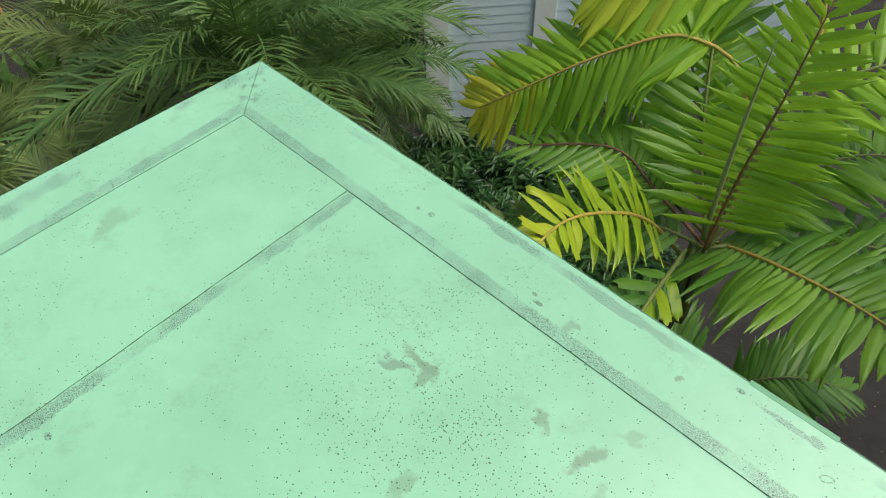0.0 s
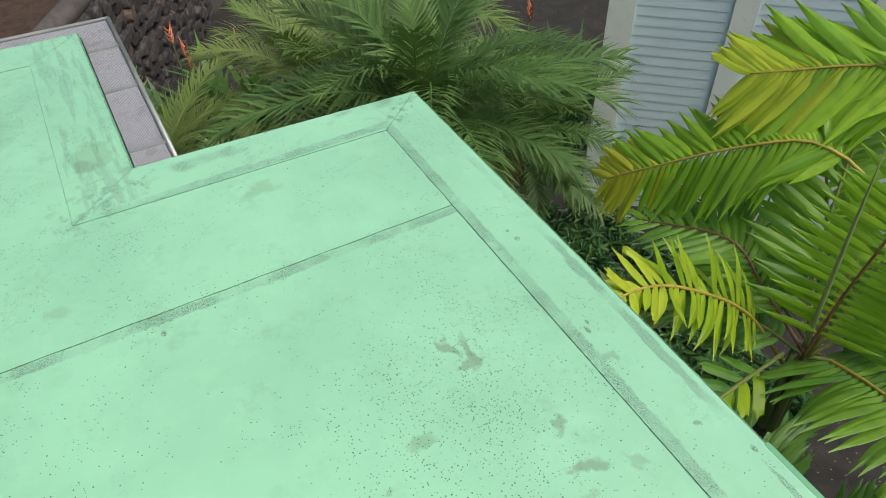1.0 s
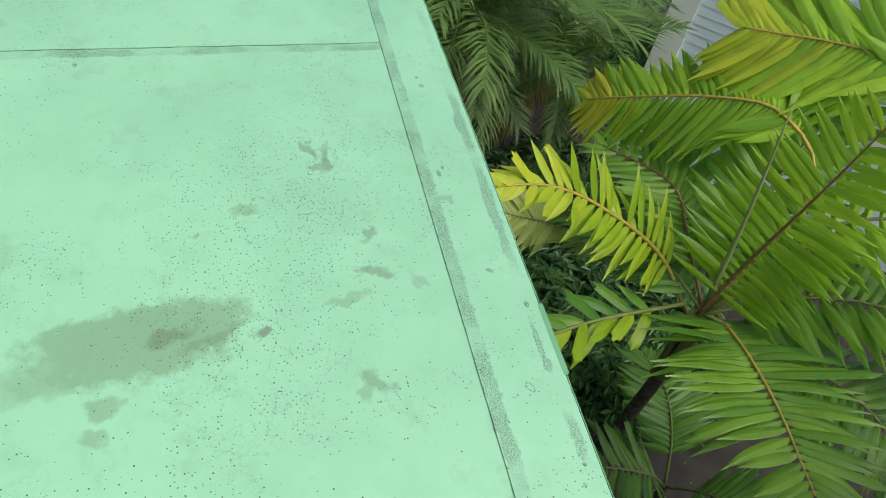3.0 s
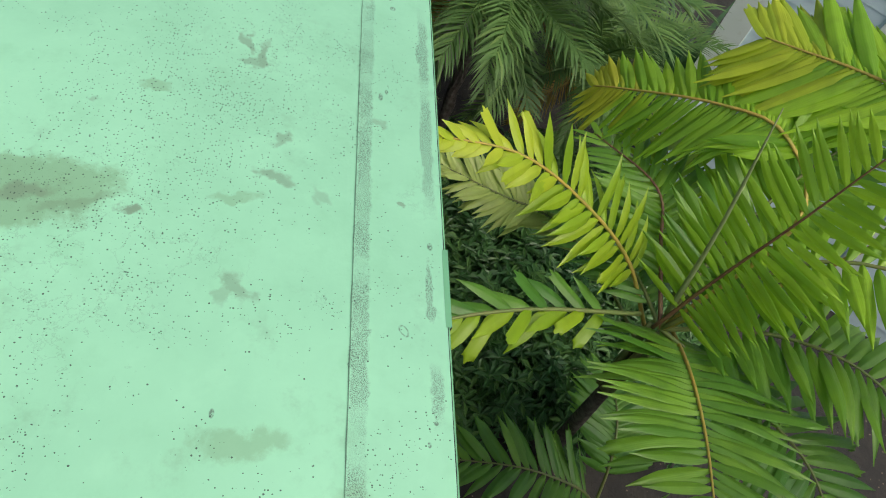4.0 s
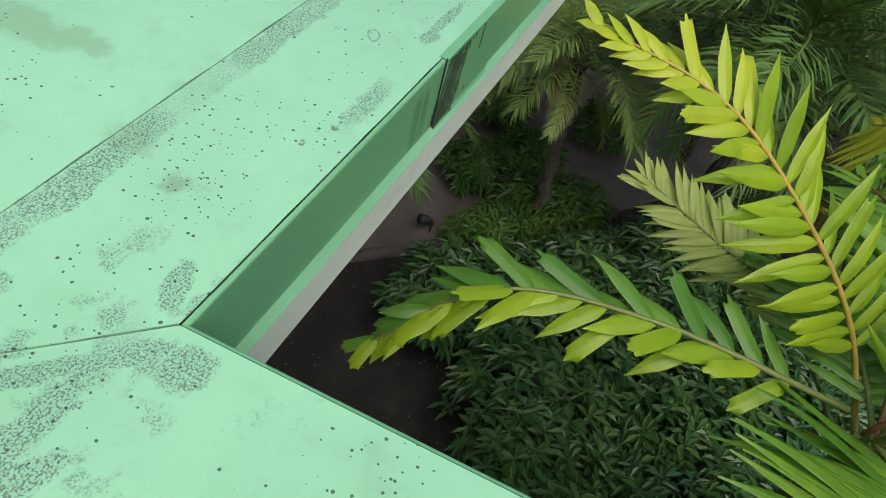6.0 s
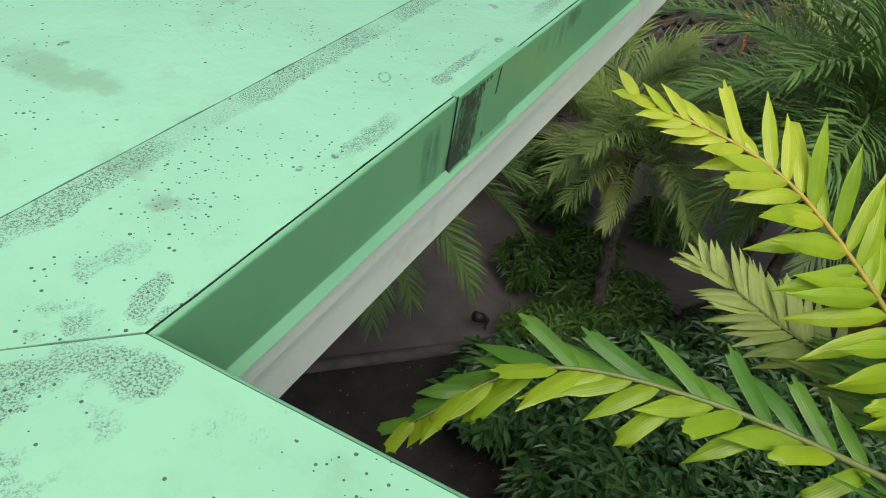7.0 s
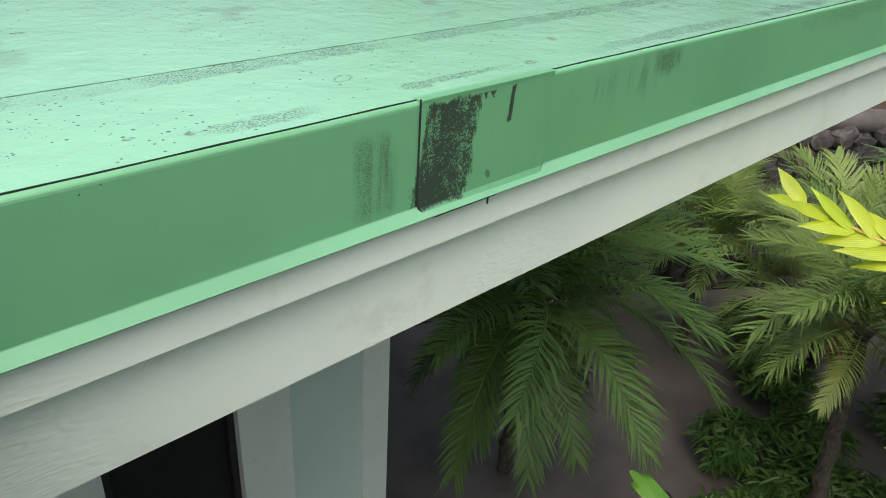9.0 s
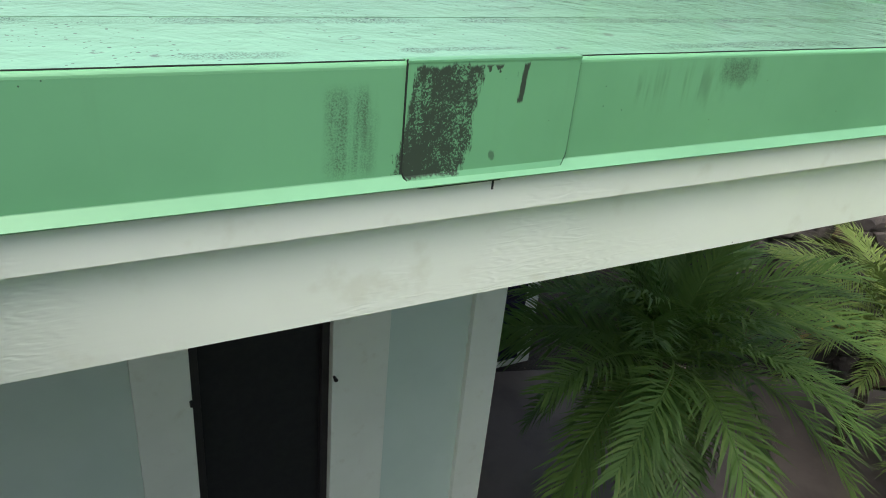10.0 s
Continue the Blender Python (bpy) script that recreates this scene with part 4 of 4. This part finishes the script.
palm = thing("broadleaf_palm", (1.95, -1.98, GROUND), "palm with broad pleated bright green leaflets beside the roof", "palm tree")
bm = bmesh.new()
tube(bm, curve_points([(1.95, -1.98, GROUND), (1.76, -1.76, 0.0), (1.58, -1.56, 0.9), (1.50, -1.47, 1.5)], 12), [0.070, 0.062, 0.058, 0.055, 0.052, 0.050, 0.048, 0.046, 0.044, 0.040, 0.036, 0.03], 10)
part("trunk", bm, BARK, palm, smooth=True)
broad_frond(palm, [(1.456, -1.373, 1.99), (1.451, -1.455, 2.429), (1.417, -1.52, 2.866), (1.404, -1.60, 3.305)], 26, 0.34, "green", RACHIS_RED, 0.12, (-0.5, 0.86, 0.2), 14, (0, 2), 0.05, 0.84, label="upright frond with reddish rachis", tilt=10, fwd=34, fat=0.0085)
broad_frond(palm, [(1.54, -1.56, 1.87), (1.19, -1.44, 2.09), (0.80, -1.31, 2.26), (0.39, -1.18, 2.36)], 29, 0.43, "mid", RACHIS_YELLOW, 0.07, (-0.1, 0.15, 1), 8, (1, 3), 0.15, 0.95, tilt=4, fwd=34, label="broad arching frond with yellow rachis")
broad_frond(palm, [(1.586, -1.493, 1.743), (1.708, -1.224, 2.151), (1.754, -0.873, 2.459), (1.761, -0.496, 2.687), (1.688, -0.066, 2.787)], 26, 0.31, "lime", RACHIS_YELLOW, 0.20, (-0.45, 0.1, 1), 10, (0, 4), 0.2, 1.2, "bright", tilt=26, fwd=52, loose=11, taper=0.42, label="lime green frond arching towards the roof")
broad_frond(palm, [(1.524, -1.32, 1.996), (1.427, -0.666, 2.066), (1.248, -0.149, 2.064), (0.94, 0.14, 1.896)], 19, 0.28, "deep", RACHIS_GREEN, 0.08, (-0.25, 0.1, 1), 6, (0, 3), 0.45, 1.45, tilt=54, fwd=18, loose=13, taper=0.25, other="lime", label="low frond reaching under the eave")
broad_frond(palm, [HUB, (1.66, -1.80, 2.62), (1.95, -1.68, 2.86), (2.24, -1.49, 2.74), (2.62, -1.25, 2.44), (2.78, -1.17, 2.30)], 46, 0.36, "green", RACHIS_YELLOW, 0.34, (-0.35, 0.30, 0.9), -4, (0, 1), 0.12, 0.95, "yellow", label="frond with yellowing brown-edged tip", tilt=34, fwd=24, lift2=-14, late=0.66)
broad_frond(palm, [(1.50, -1.54, 1.92), (1.95, -1.58, 2.06), (2.40, -1.60, 2.18), (2.85, -1.60, 2.16)], 24, 0.34, "green", RACHIS_GREEN, 0.16, (-0.2, 0.2, 0.9), 4, (0, 2), 0.1, 0.95, "lime", tilt=20, fwd=44, label="lower frond with pale narrow tip leaflets")
broad_frond(palm, [HUB, (1.50, -2.05, 2.75), (1.72, -2.15, 3.22), (2.05, -1.93, 3.16), (2.30, -1.75, 3.06), (2.44, -1.66, 3.0)], 46, 0.48, "green", RACHIS_YELLOW, 0.30, (-0.3, 0.35, 0.9), -6, (0, 1), 0.05, 0.98, "bright", label="long frond arching away from the roof", tilt=38, fwd=16, lift2=-12)
broad_frond(palm, [HUB, (1.80, -1.40, 2.18), (2.05, -1.36, 2.33), (2.45, -1.15, 2.25)], 18, 0.32, "mid", RACHIS_RED, 0.2, (0, 0.2, 1), 5, (0, 2), 0.1, 0.95, label="short frond behind the spear leaf", tilt=24)
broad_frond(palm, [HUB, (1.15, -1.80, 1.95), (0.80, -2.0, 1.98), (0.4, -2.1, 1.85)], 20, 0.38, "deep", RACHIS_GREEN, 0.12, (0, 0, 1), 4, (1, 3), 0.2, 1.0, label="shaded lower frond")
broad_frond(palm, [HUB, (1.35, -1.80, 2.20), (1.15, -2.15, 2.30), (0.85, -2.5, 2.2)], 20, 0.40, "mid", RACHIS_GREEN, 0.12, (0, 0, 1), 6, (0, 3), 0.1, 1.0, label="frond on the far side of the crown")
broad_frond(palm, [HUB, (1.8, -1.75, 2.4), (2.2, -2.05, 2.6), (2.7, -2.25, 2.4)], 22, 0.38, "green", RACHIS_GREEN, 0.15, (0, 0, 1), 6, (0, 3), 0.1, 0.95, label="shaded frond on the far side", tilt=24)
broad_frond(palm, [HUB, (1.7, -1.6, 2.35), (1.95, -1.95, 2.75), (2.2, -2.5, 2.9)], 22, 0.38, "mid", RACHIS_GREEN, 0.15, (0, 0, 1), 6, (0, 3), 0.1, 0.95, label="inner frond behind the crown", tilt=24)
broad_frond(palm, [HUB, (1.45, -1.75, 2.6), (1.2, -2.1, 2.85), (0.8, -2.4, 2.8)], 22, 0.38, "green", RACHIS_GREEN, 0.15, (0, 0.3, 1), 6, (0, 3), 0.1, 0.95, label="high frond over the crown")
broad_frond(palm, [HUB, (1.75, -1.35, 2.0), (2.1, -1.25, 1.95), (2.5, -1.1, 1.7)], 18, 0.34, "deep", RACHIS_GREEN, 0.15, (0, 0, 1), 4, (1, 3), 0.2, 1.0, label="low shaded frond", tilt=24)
broad_frond(palm, [(1.62, -1.52, 1.60), (2.0, -1.42, 1.58), (2.371, -1.147, 1.62), (2.484, -0.805, 1.66), (2.582, -0.44, 1.73)], 34, 0.26, "pale", RACHIS_GREEN, 0.36, (-0.3, -0.1, 1), 12, (0, 3), 0.15, 1.0, tilt=34, fwd=30, loose=10, label="pale olive frond with narrow crowded leaflets")
bm = bmesh.new()
pts = curve_points([(1.497, -1.44, 1.96), (1.469, -1.294, 2.694), (1.402, -1.087, 3.401)], 10)
tube(bm, pts, [0.015, 0.014, 0.013, 0.012, 0.011, 0.009, 0.008, 0.006, 0.004, 0.002], 6)
part("spear_leaf", bm, SPEAR, palm, "unopened pale green spear leaf", True)
bm = bmesh.new()
for a in range(5):
    ang = a * 1.3
    tube(bm, [(1.48 + 0.03 * math.cos(ang), -1.43 + 0.03 * math.sin(ang), 1.35), (1.50 + 0.05 * math.cos(ang), -1.45 + 0.05 * math.sin(ang), 1.95)], [0.030, 0.012], 6)
part("leaf_base", bm, RACHIS_GREEN, palm, smooth=True)

low_palm = thing("low_palm", (1.25, -1.98, GROUND), "shaded young palm with broad leaflets in the bed", "palm tree")
bm = bmesh.new()
tube(bm, [(1.25, -1.98, GROUND), (1.26, -1.95, -0.5), (1.27, -1.92, 0.0)], [0.05, 0.045, 0.03], 8)
part("trunk", bm, BARK, low_palm, smooth=True)
CORE = (1.27, -1.92, 0.0)
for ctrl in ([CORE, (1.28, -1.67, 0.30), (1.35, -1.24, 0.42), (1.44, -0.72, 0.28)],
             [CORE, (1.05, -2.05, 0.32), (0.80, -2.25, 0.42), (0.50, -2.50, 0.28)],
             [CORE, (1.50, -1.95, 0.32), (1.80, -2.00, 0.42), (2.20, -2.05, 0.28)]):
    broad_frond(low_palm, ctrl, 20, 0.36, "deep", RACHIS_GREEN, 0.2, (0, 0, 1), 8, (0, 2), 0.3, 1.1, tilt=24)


# ---- fine-leaved date palms ----
def date_frond_mesh(seed, mat, pairs=52, curl=1.0, leaf_len=0.20, thin=0.0062):
    """An arching feather frond 1 m long: x outward, z up; leaflets in a shallow vee, hanging at the ends."""
    r = random.Random(seed)
    bm = bmesh.new()
    n = 12
    pts = [Vector((u * (1 - 0.10 * curl * u), 0.03 * math.sin(3 * u + seed), 0.30 * u - 0.52 * curl * u ** 2.2)) for u in [i / (n - 1) for i in range(n)]]
    tube(bm, pts, [0.010 * (1 - 0.85 * i / (n - 1)) for i in range(n)], 5)
    for k in range(pairs):
        q = (k + 0.5) / pairs
        s = 0.14 + 0.86 * q
        f = s * (n - 1)
        i = min(int(f), n - 2)
        p = pts[i].lerp(pts[i + 1], f - i)
        t = (pts[i + 1] - pts[i]).normalized()
        side = Vector((0, 1, 0))
        nor = side.cross(t) * -1
        if nor.z < 0:
            nor = -nor
        L0 = leaf_len * (0.45 + 0.75 * math.sin(math.pi * min(1, 0.2 + 0.70 * q)))
        for sg in (1, -1):
            lean = radians(28 + 34 * q + r.uniform(-8, 8))
            lift = radians(16 + r.uniform(-14, 14))
            d = (math.cos(lean) * side * sg + math.sin(lean) * t)
            d = (math.cos(lift) * d + math.sin(lift) * nor).normalized()
            L = L0 * r.uniform(0.85, 1.12)
            w = d.cross(nor).normalized() * thin
            mid = p + d * L * 0.5 - Vector((0, 0, 0.03 * L))
            end = p + d * L - Vector((0, 0, (0.18 + 0.12 * r.random()) * L))
            a, b = bm.verts.new(p + w * 0.6), bm.verts.new(p - w * 0.6)
            c, e = bm.verts.new(mid + w), bm.verts.new(mid - w)
            g = bm.verts.new(end)
            bm.faces.new((a, b, e, c))
            bm.faces.new((c, e, g))
    return mesh_of(bm, "frond", mat)


DATE = {"grey": [date_frond_mesh(i, DATE_LEAF, curl=0.7 + 0.2 * i) for i in range(4)],
        "dark": [date_frond_mesh(10 + i, DATE_DARK, curl=0.7 + 0.2 * i) for i in range(4)],
        "old": [date_frond_mesh(20 + i, DATE_OLD, curl=1.2) for i in range(2)]}


def date_palm(base, crown, size, fronds, key, seed, label, old=3, low=-35, high=80, name="date_palm"):
    """A slim rough trunk and a full crown of fronds from nearly upright to hanging."""
    r = random.Random(seed)
    ob = thing(name, base, label, "palm tree", "garden palms")
    c = Vector(crown)
    bm = bmesh.new()
    b = Vector(base)
    pts = [b.lerp(c, i / 15) + Vector((0.012 * math.sin(i * 1.9), 0.012 * math.cos(i * 2.3), 0)) for i in range(16)]
    tube(bm, pts, [0.058 + 0.008 * (i % 2) - 0.001 * i for i in range(15)] + [0.075], 10)
    part("trunk", bm, BARK, ob, smooth=False)
    for k in range(fronds):
        q = (k + 0.5) / fronds
        az = k * 2.39996 + r.uniform(-0.25, 0.25)
        pitch = radians(high + (low - high) * q ** 0.9 + r.uniform(-8, 8))
        L = size * r.uniform(0.85, 1.12) * (0.75 + 0.35 * math.sin(math.pi * min(1, q + 0.15)))
        tip_x = r.uniform(-0.35, 0.35)
        m = Matrix.Translation(c + Vector((0, 0, 0.04 - 0.12 * q))) @ Matrix.Rotation(az, 4, "Z") @ Matrix.Rotation(-pitch + 0.26, 4, "Y") @ Matrix.Rotation(tip_x, 4, "X") @ Matrix.Diagonal((L, L, L, 1))
        pool = DATE["old"] if k >= fronds - old else DATE[key]
        place("frond", pool[r.randrange(len(pool))], ob, m, "yellowed hanging frond" if k >= fronds - old else "")
    return ob


date_palm((4.86, -0.98, GROUND), (4.80, -1.02, 1.62), 1.42, 50, "dark", 3, "full date palm with dark arching feathery fronds", 2, -12, 80)
date_palm((4.76, 0.12, GROUND), (4.84, 0.30, 0.86), 1.05, 30, "grey", 7, "slim-trunked date palm beside the path with grey-green fronds", 1, -14, 80)
date_palm((3.55, 2.05, GROUND), (3.46, 1.95, 0.76), 1.2, 66, "dark", 9, "date palm growing close to the house corner", 3, -38, 86)
date_palm((6.60, 0.95, GROUND), (6.60, 0.90, 0.20), 1.35, 34, "grey", 12, "upright feathery palm clump before the rock wall", 2, 12, 84)
date_palm((6.9, -0.9, GROUND), (6.95, -0.9, 0.75), 1.35, 30, "grey", 15, "date palm with pale feathery fronds", 3, -8, 80)
date_palm((6.1, 2.0, GROUND), (6.1, 1.95, 0.35), 1.15, 28, "grey", 17, "date palm before the rock wall", 2, 0, 80)
date_palm((5.2, -2.4, GROUND), (5.2, -2.35, 0.7), 1.2, 28, "dark", 19, "shaded date palm near the neighbouring house", 2, -25, 75)
date_palm((7.3, -2.2, GROUND), (7.3, -2.2, 1.2), 1.4, 28, "grey", 23, "date palm beyond the path", 2, -10, 80)


# ---- shrubs ----
def shrub_mesh(seed, mat, spread, height, twigs, leaf_len, leaf_w, per=11):
    r = random.Random(seed)
    bm = bmesh.new()
    for k in range(twigs):
        a, q = r.uniform(0, 6.283), math.sqrt(r.random())
        top = height * (0.45 + 0.55 * math.sqrt(max(0, 1 - q * q))) * r.uniform(0.75, 1.08)
        tip = Vector((math.cos(a) * spread * q, math.sin(a) * spread * q, top))
        axis = Vector((math.cos(a) * q * 0.8, math.sin(a) * q * 0.8, 1)).normalized()
        for j in range(per):
            b = j * 2.4 + r.uniform(-0.3, 0.3)
            u = axis.orthogonal().normalized()
            v = axis.cross(u)
            tilt = r.uniform(0.15, 0.75)
            d = (math.cos(b) * u + math.sin(b) * v + axis * tilt).normalized()
            p = tip - axis * leaf_len * 0.9 * (j / per)
            L = leaf_len * r.uniform(0.7, 1.15)
            w = d.cross(axis).normalized() * leaf_w
            mid = p + d * L * 0.55
            end = p + d * L - Vector((0, 0, 0.25 * L))
            x0, x1, x2, x3 = bm.verts.new(p), bm.verts.new(mid + w), bm.verts.new(end), bm.verts.new(mid - w)
            bm.faces.new((x0, x1, x2))
            bm.faces.new((x0, x2, x3))
    return mesh_of(bm, "foliage", mat)


def make_shrub(name, at, meshes, label, stem_h):
    ob = thing(name, at, label, "shrub", "garden shrubs")
    bm = bmesh.new()
    for k in range(5):
        a = k * 1.256
        tube(bm, [(at[0], at[1], at[2]), (at[0] + 0.12 * math.cos(a), at[1] + 0.12 * math.sin(a), at[2] + stem_h)], [0.014, 0.006], 5)
    part("stems", bm, BARK, ob)
    place("foliage", meshes, ob, Matrix.Translation(at))
    return ob


hedge_meshes = [shrub_mesh(60 + i, SHRUB_LEAF, 0.44, 0.85, 115, 0.14, 0.021) for i in range(3)]
rng = random.Random(21)
hedge = [make_shrub("hedge_shrub", (2.5, -0.6, GROUND), hedge_meshes[i], "dense dark green shrub with narrow whorled leaves", 0.45) for i in range(3)]
spots = []
for gx in range(7):
    for gy in range(9):
        x, y = 2.35 + 0.42 * gx + rng.uniform(-0.12, 0.12), -3.0 + 0.42 * gy + rng.uniform(-0.12, 0.12)
        if y + (x - 2.3) * 0.75 < 1.35 and not (x < 2.8 and y > -0.25) and not (x > 4.4 and y > -0.9):
            spots.append((x, y))
for k, (x, y) in enumerate(spots):
    m = pose(x, y, GROUND - 0.02, 0, 0, rng.uniform(0, 360))
    if k < 3:
        hedge[k].matrix_basis = m
        for ch in hedge[k].children:
            ch.matrix_parent_inverse = Matrix.Translation((-2.5, 0.6, -GROUND))
    else:
        copy_thing(hedge[k % 3], m)

fern_mesh = shrub_mesh(90, SHRUB_LIGHT, 0.36, 0.42, 70, 0.13, 0.016)
fern = make_shrub("leafy_ground_plant", (4.3, 0.45, GROUND), fern_mesh, "fresh green leafy plant at the foot of a palm", 0.3)
for x, y in ((4.75, 0.0), (4.95, 0.28), (4.5, 0.25), (5.2, -0.1), (5.1, 0.9), (5.6, 0.5), (6.2, 1.1), (6.6, 0.0), (6.9, 1.6)):
    copy_thing(fern, pose(x, y, GROUND, 0, 0, rng.uniform(0, 360)))


def lance_clump(at, seed, count, height, mat, label, flowers):
    """A clump of long upright lance leaves with flower bracts on stalks."""
    r = random.Random(seed)
    ob = thing("flowering_clump", at, label, "plant", "flowering clumps")
    bm = bmesh.new()
    for k in range(count):
        a, q = r.uniform(0, 6.283), r.random()
        p = Vector(at) + Vector((math.cos(a), math.sin(a), 0)) * 0.35 * q
        out = Vector((math.cos(a), math.sin(a), 0)) * (0.15 + 0.5 * q)
        h = height * r.uniform(0.6, 1.05)
        side = Vector((-math.sin(a), math.cos(a), 0))
        rows = []
        for i in range(6):
            u = i / 5
            c = p + out * h * u ** 1.8 + Vector((0, 0, h * (u - 0.25 * u ** 3)))
            w = side * (0.045 * math.sin(math.pi * min(1, 0.12 + 0.88 * u)) + 0.002)
            rows.append((bm.verts.new(c + w), bm.verts.new(c - w)))
        for f, g in zip(rows, rows[1:]):
            bm.faces.new((f[0], f[1], g[1], g[0]))
    part("leaves", bm, mat, ob)
    for k in range(flowers):
        a = r.uniform(0, 6.283)
        p = Vector(at) + Vector((math.cos(a) * 0.3, math.sin(a) * 0.3, 0))
        top = p + Vector((0.1 * math.cos(a), 0.1 * math.sin(a), height * r.uniform(0.98, 1.2)))
        bm = bmesh.new()
        tube(bm, [p, top], [0.010, 0.007], 5)
        stalk = part("flower_stalk", bm, RACHIS_GREEN, ob)
        bm = bmesh.new()
        for j in range(6):
            s = 1 if j % 2 else -1
            b0 = top + Vector((0, 0, -0.12 + 0.035 * j))
            tube(bm, [b0, b0 + Vector((0.05 * s * math.cos(a + 1.57), 0.05 * s * math.sin(a + 1.57), 0.045)), b0 + Vector((0.085 * s * math.cos(a + 1.57), 0.085 * s * math.sin(a + 1.57), 0.11))], [0.013, 0.011, 0.002], 5)
        part("bracts", bm, FLOWER, stalk, "orange pointed flower bracts")
    return ob


for k, (x, y, h, f) in enumerate(((8.9, 0.45, 1.35, 2), (9.0, -0.15, 1.5, 2), (9.1, -0.75, 1.4, 1), (8.6, -1.5, 1.5, 1), (8.8, -2.4, 1.5, 1), (7.2, -3.3, 1.7, 1), (6.6, -4.0, 1.9, 1))):
    lance_clump((x, y, GROUND), 70 + k, 46, h, SHRUB_LIGHT if k < 4 else SHRUB_LEAF, "clump of long green leaves with orange flowers" if f else "clump of long green leaves", f)

# flowering bush on the upper lawn
bush = make_shrub("flowering_bush", (12.6, 0.6, 1.04), shrub_mesh(95, SHRUB_LIGHT, 0.5, 0.9, 120, 0.10, 0.02), "leafy green bush with pink flowers on the lawn", 0.5)
for k in range(9):
    a = k * 2.4
    bm = bmesh.new()
    for j in range(5):
        b = j * 1.2566
        c = Vector((12.6 + 0.4 * math.cos(a), 0.6 + 0.4 * math.sin(a), 1.55 + 0.04 * k))
        d = Vector((math.cos(b), math.sin(b), 0.5)) * 0.055
        e = Vector((-math.sin(b), math.cos(b), 0)) * 0.035
        bm.faces.new([bm.verts.new(q) for q in (c, c + d * 0.6 + e, c + d, c + d * 0.6 - e)])
    part("flower", bm, PINK, bush, "pink open flower")

# ---- garden spotlight and stake ----
spot = thing("garden_spotlight", (4.20, 0.93, GROUND), "small black garden spotlight on a stake", "lamp")
bm = bmesh.new()
tube(bm, [(4.20, 0.93, GROUND), (4.20, 0.93, GROUND + 0.16)], [0.008, 0.008], 6)
part("stake", bm, BLACK, spot)
bm = bmesh.new()
tube(bm, [(4.20, 0.93, GROUND + 0.15), (4.16, 0.97, GROUND + 0.20), (4.11, 1.02, GROUND + 0.23)], [0.028, 0.045, 0.048], 12)
part("lamp_head", bm, BLACK, spot, smooth=True)


# ---- trees beyond the garden ----
def tree(base, height, spread, seed):
    r = random.Random(seed)
    ob = thing("tree", base, "tall leafy green tree beyond the garden", "tree", "background trees")
    b = Vector(base)
    bm = bmesh.new()
    tube(bm, [b, b + Vector((0.1, 0, height * 0.5)), b + Vector((0, 0.1, height * 0.8))], [0.22, 0.16, 0.06], 8)
    for k in range(6):
        a = k * 1.05
        tube(bm, [b + Vector((0, 0, height * (0.3 + 0.06 * k))), b + Vector((math.cos(a) * spread * 0.6, math.sin(a) * spread * 0.6, height * (0.5 + 0.07 * k)))], [0.09, 0.03], 6)
    part("trunk", bm, BARK, ob)
    bm = bmesh.new()
    clumps = [(Vector((r.gauss(0, 0.45) * spread, r.gauss(0, 0.45) * spread, height * r.uniform(0.28, 1.0)))) for _ in range(70)]
    for c in clumps:
        for _ in range(38):
            p = b + c + Vector((r.gauss(0, 0.3), r.gauss(0, 0.3), r.gauss(0, 0.24)))
            d = Vector((r.uniform(-1, 1), r.uniform(-1, 1), r.uniform(-0.8, 0.5))).normalized()
            e = d.orthogonal().normalized() * 0.09
            d = d * 0.2
            bm.faces.new([bm.verts.new(q) for q in (p, p + d * 0.5 + e, p + d, p + d * 0.5 - e)])
    part("crown", bm, TREE_LEAF, ob)


for k, (az, dist, h) in enumerate(((51, 20, 10.5), (43, 22, 11), (35, 20, 10), (26, 23, 11), (16, 21, 10.5), (5, 24, 10), (-7, 22, 9), (-19, 20, 9), (-31, 18, 8.5), (-44, 16, 8.5))):
    tree((0.3 + dist * math.cos(radians(az)), -0.7 + dist * math.sin(radians(az)), 0.0), h, 2.4, 200 + k)
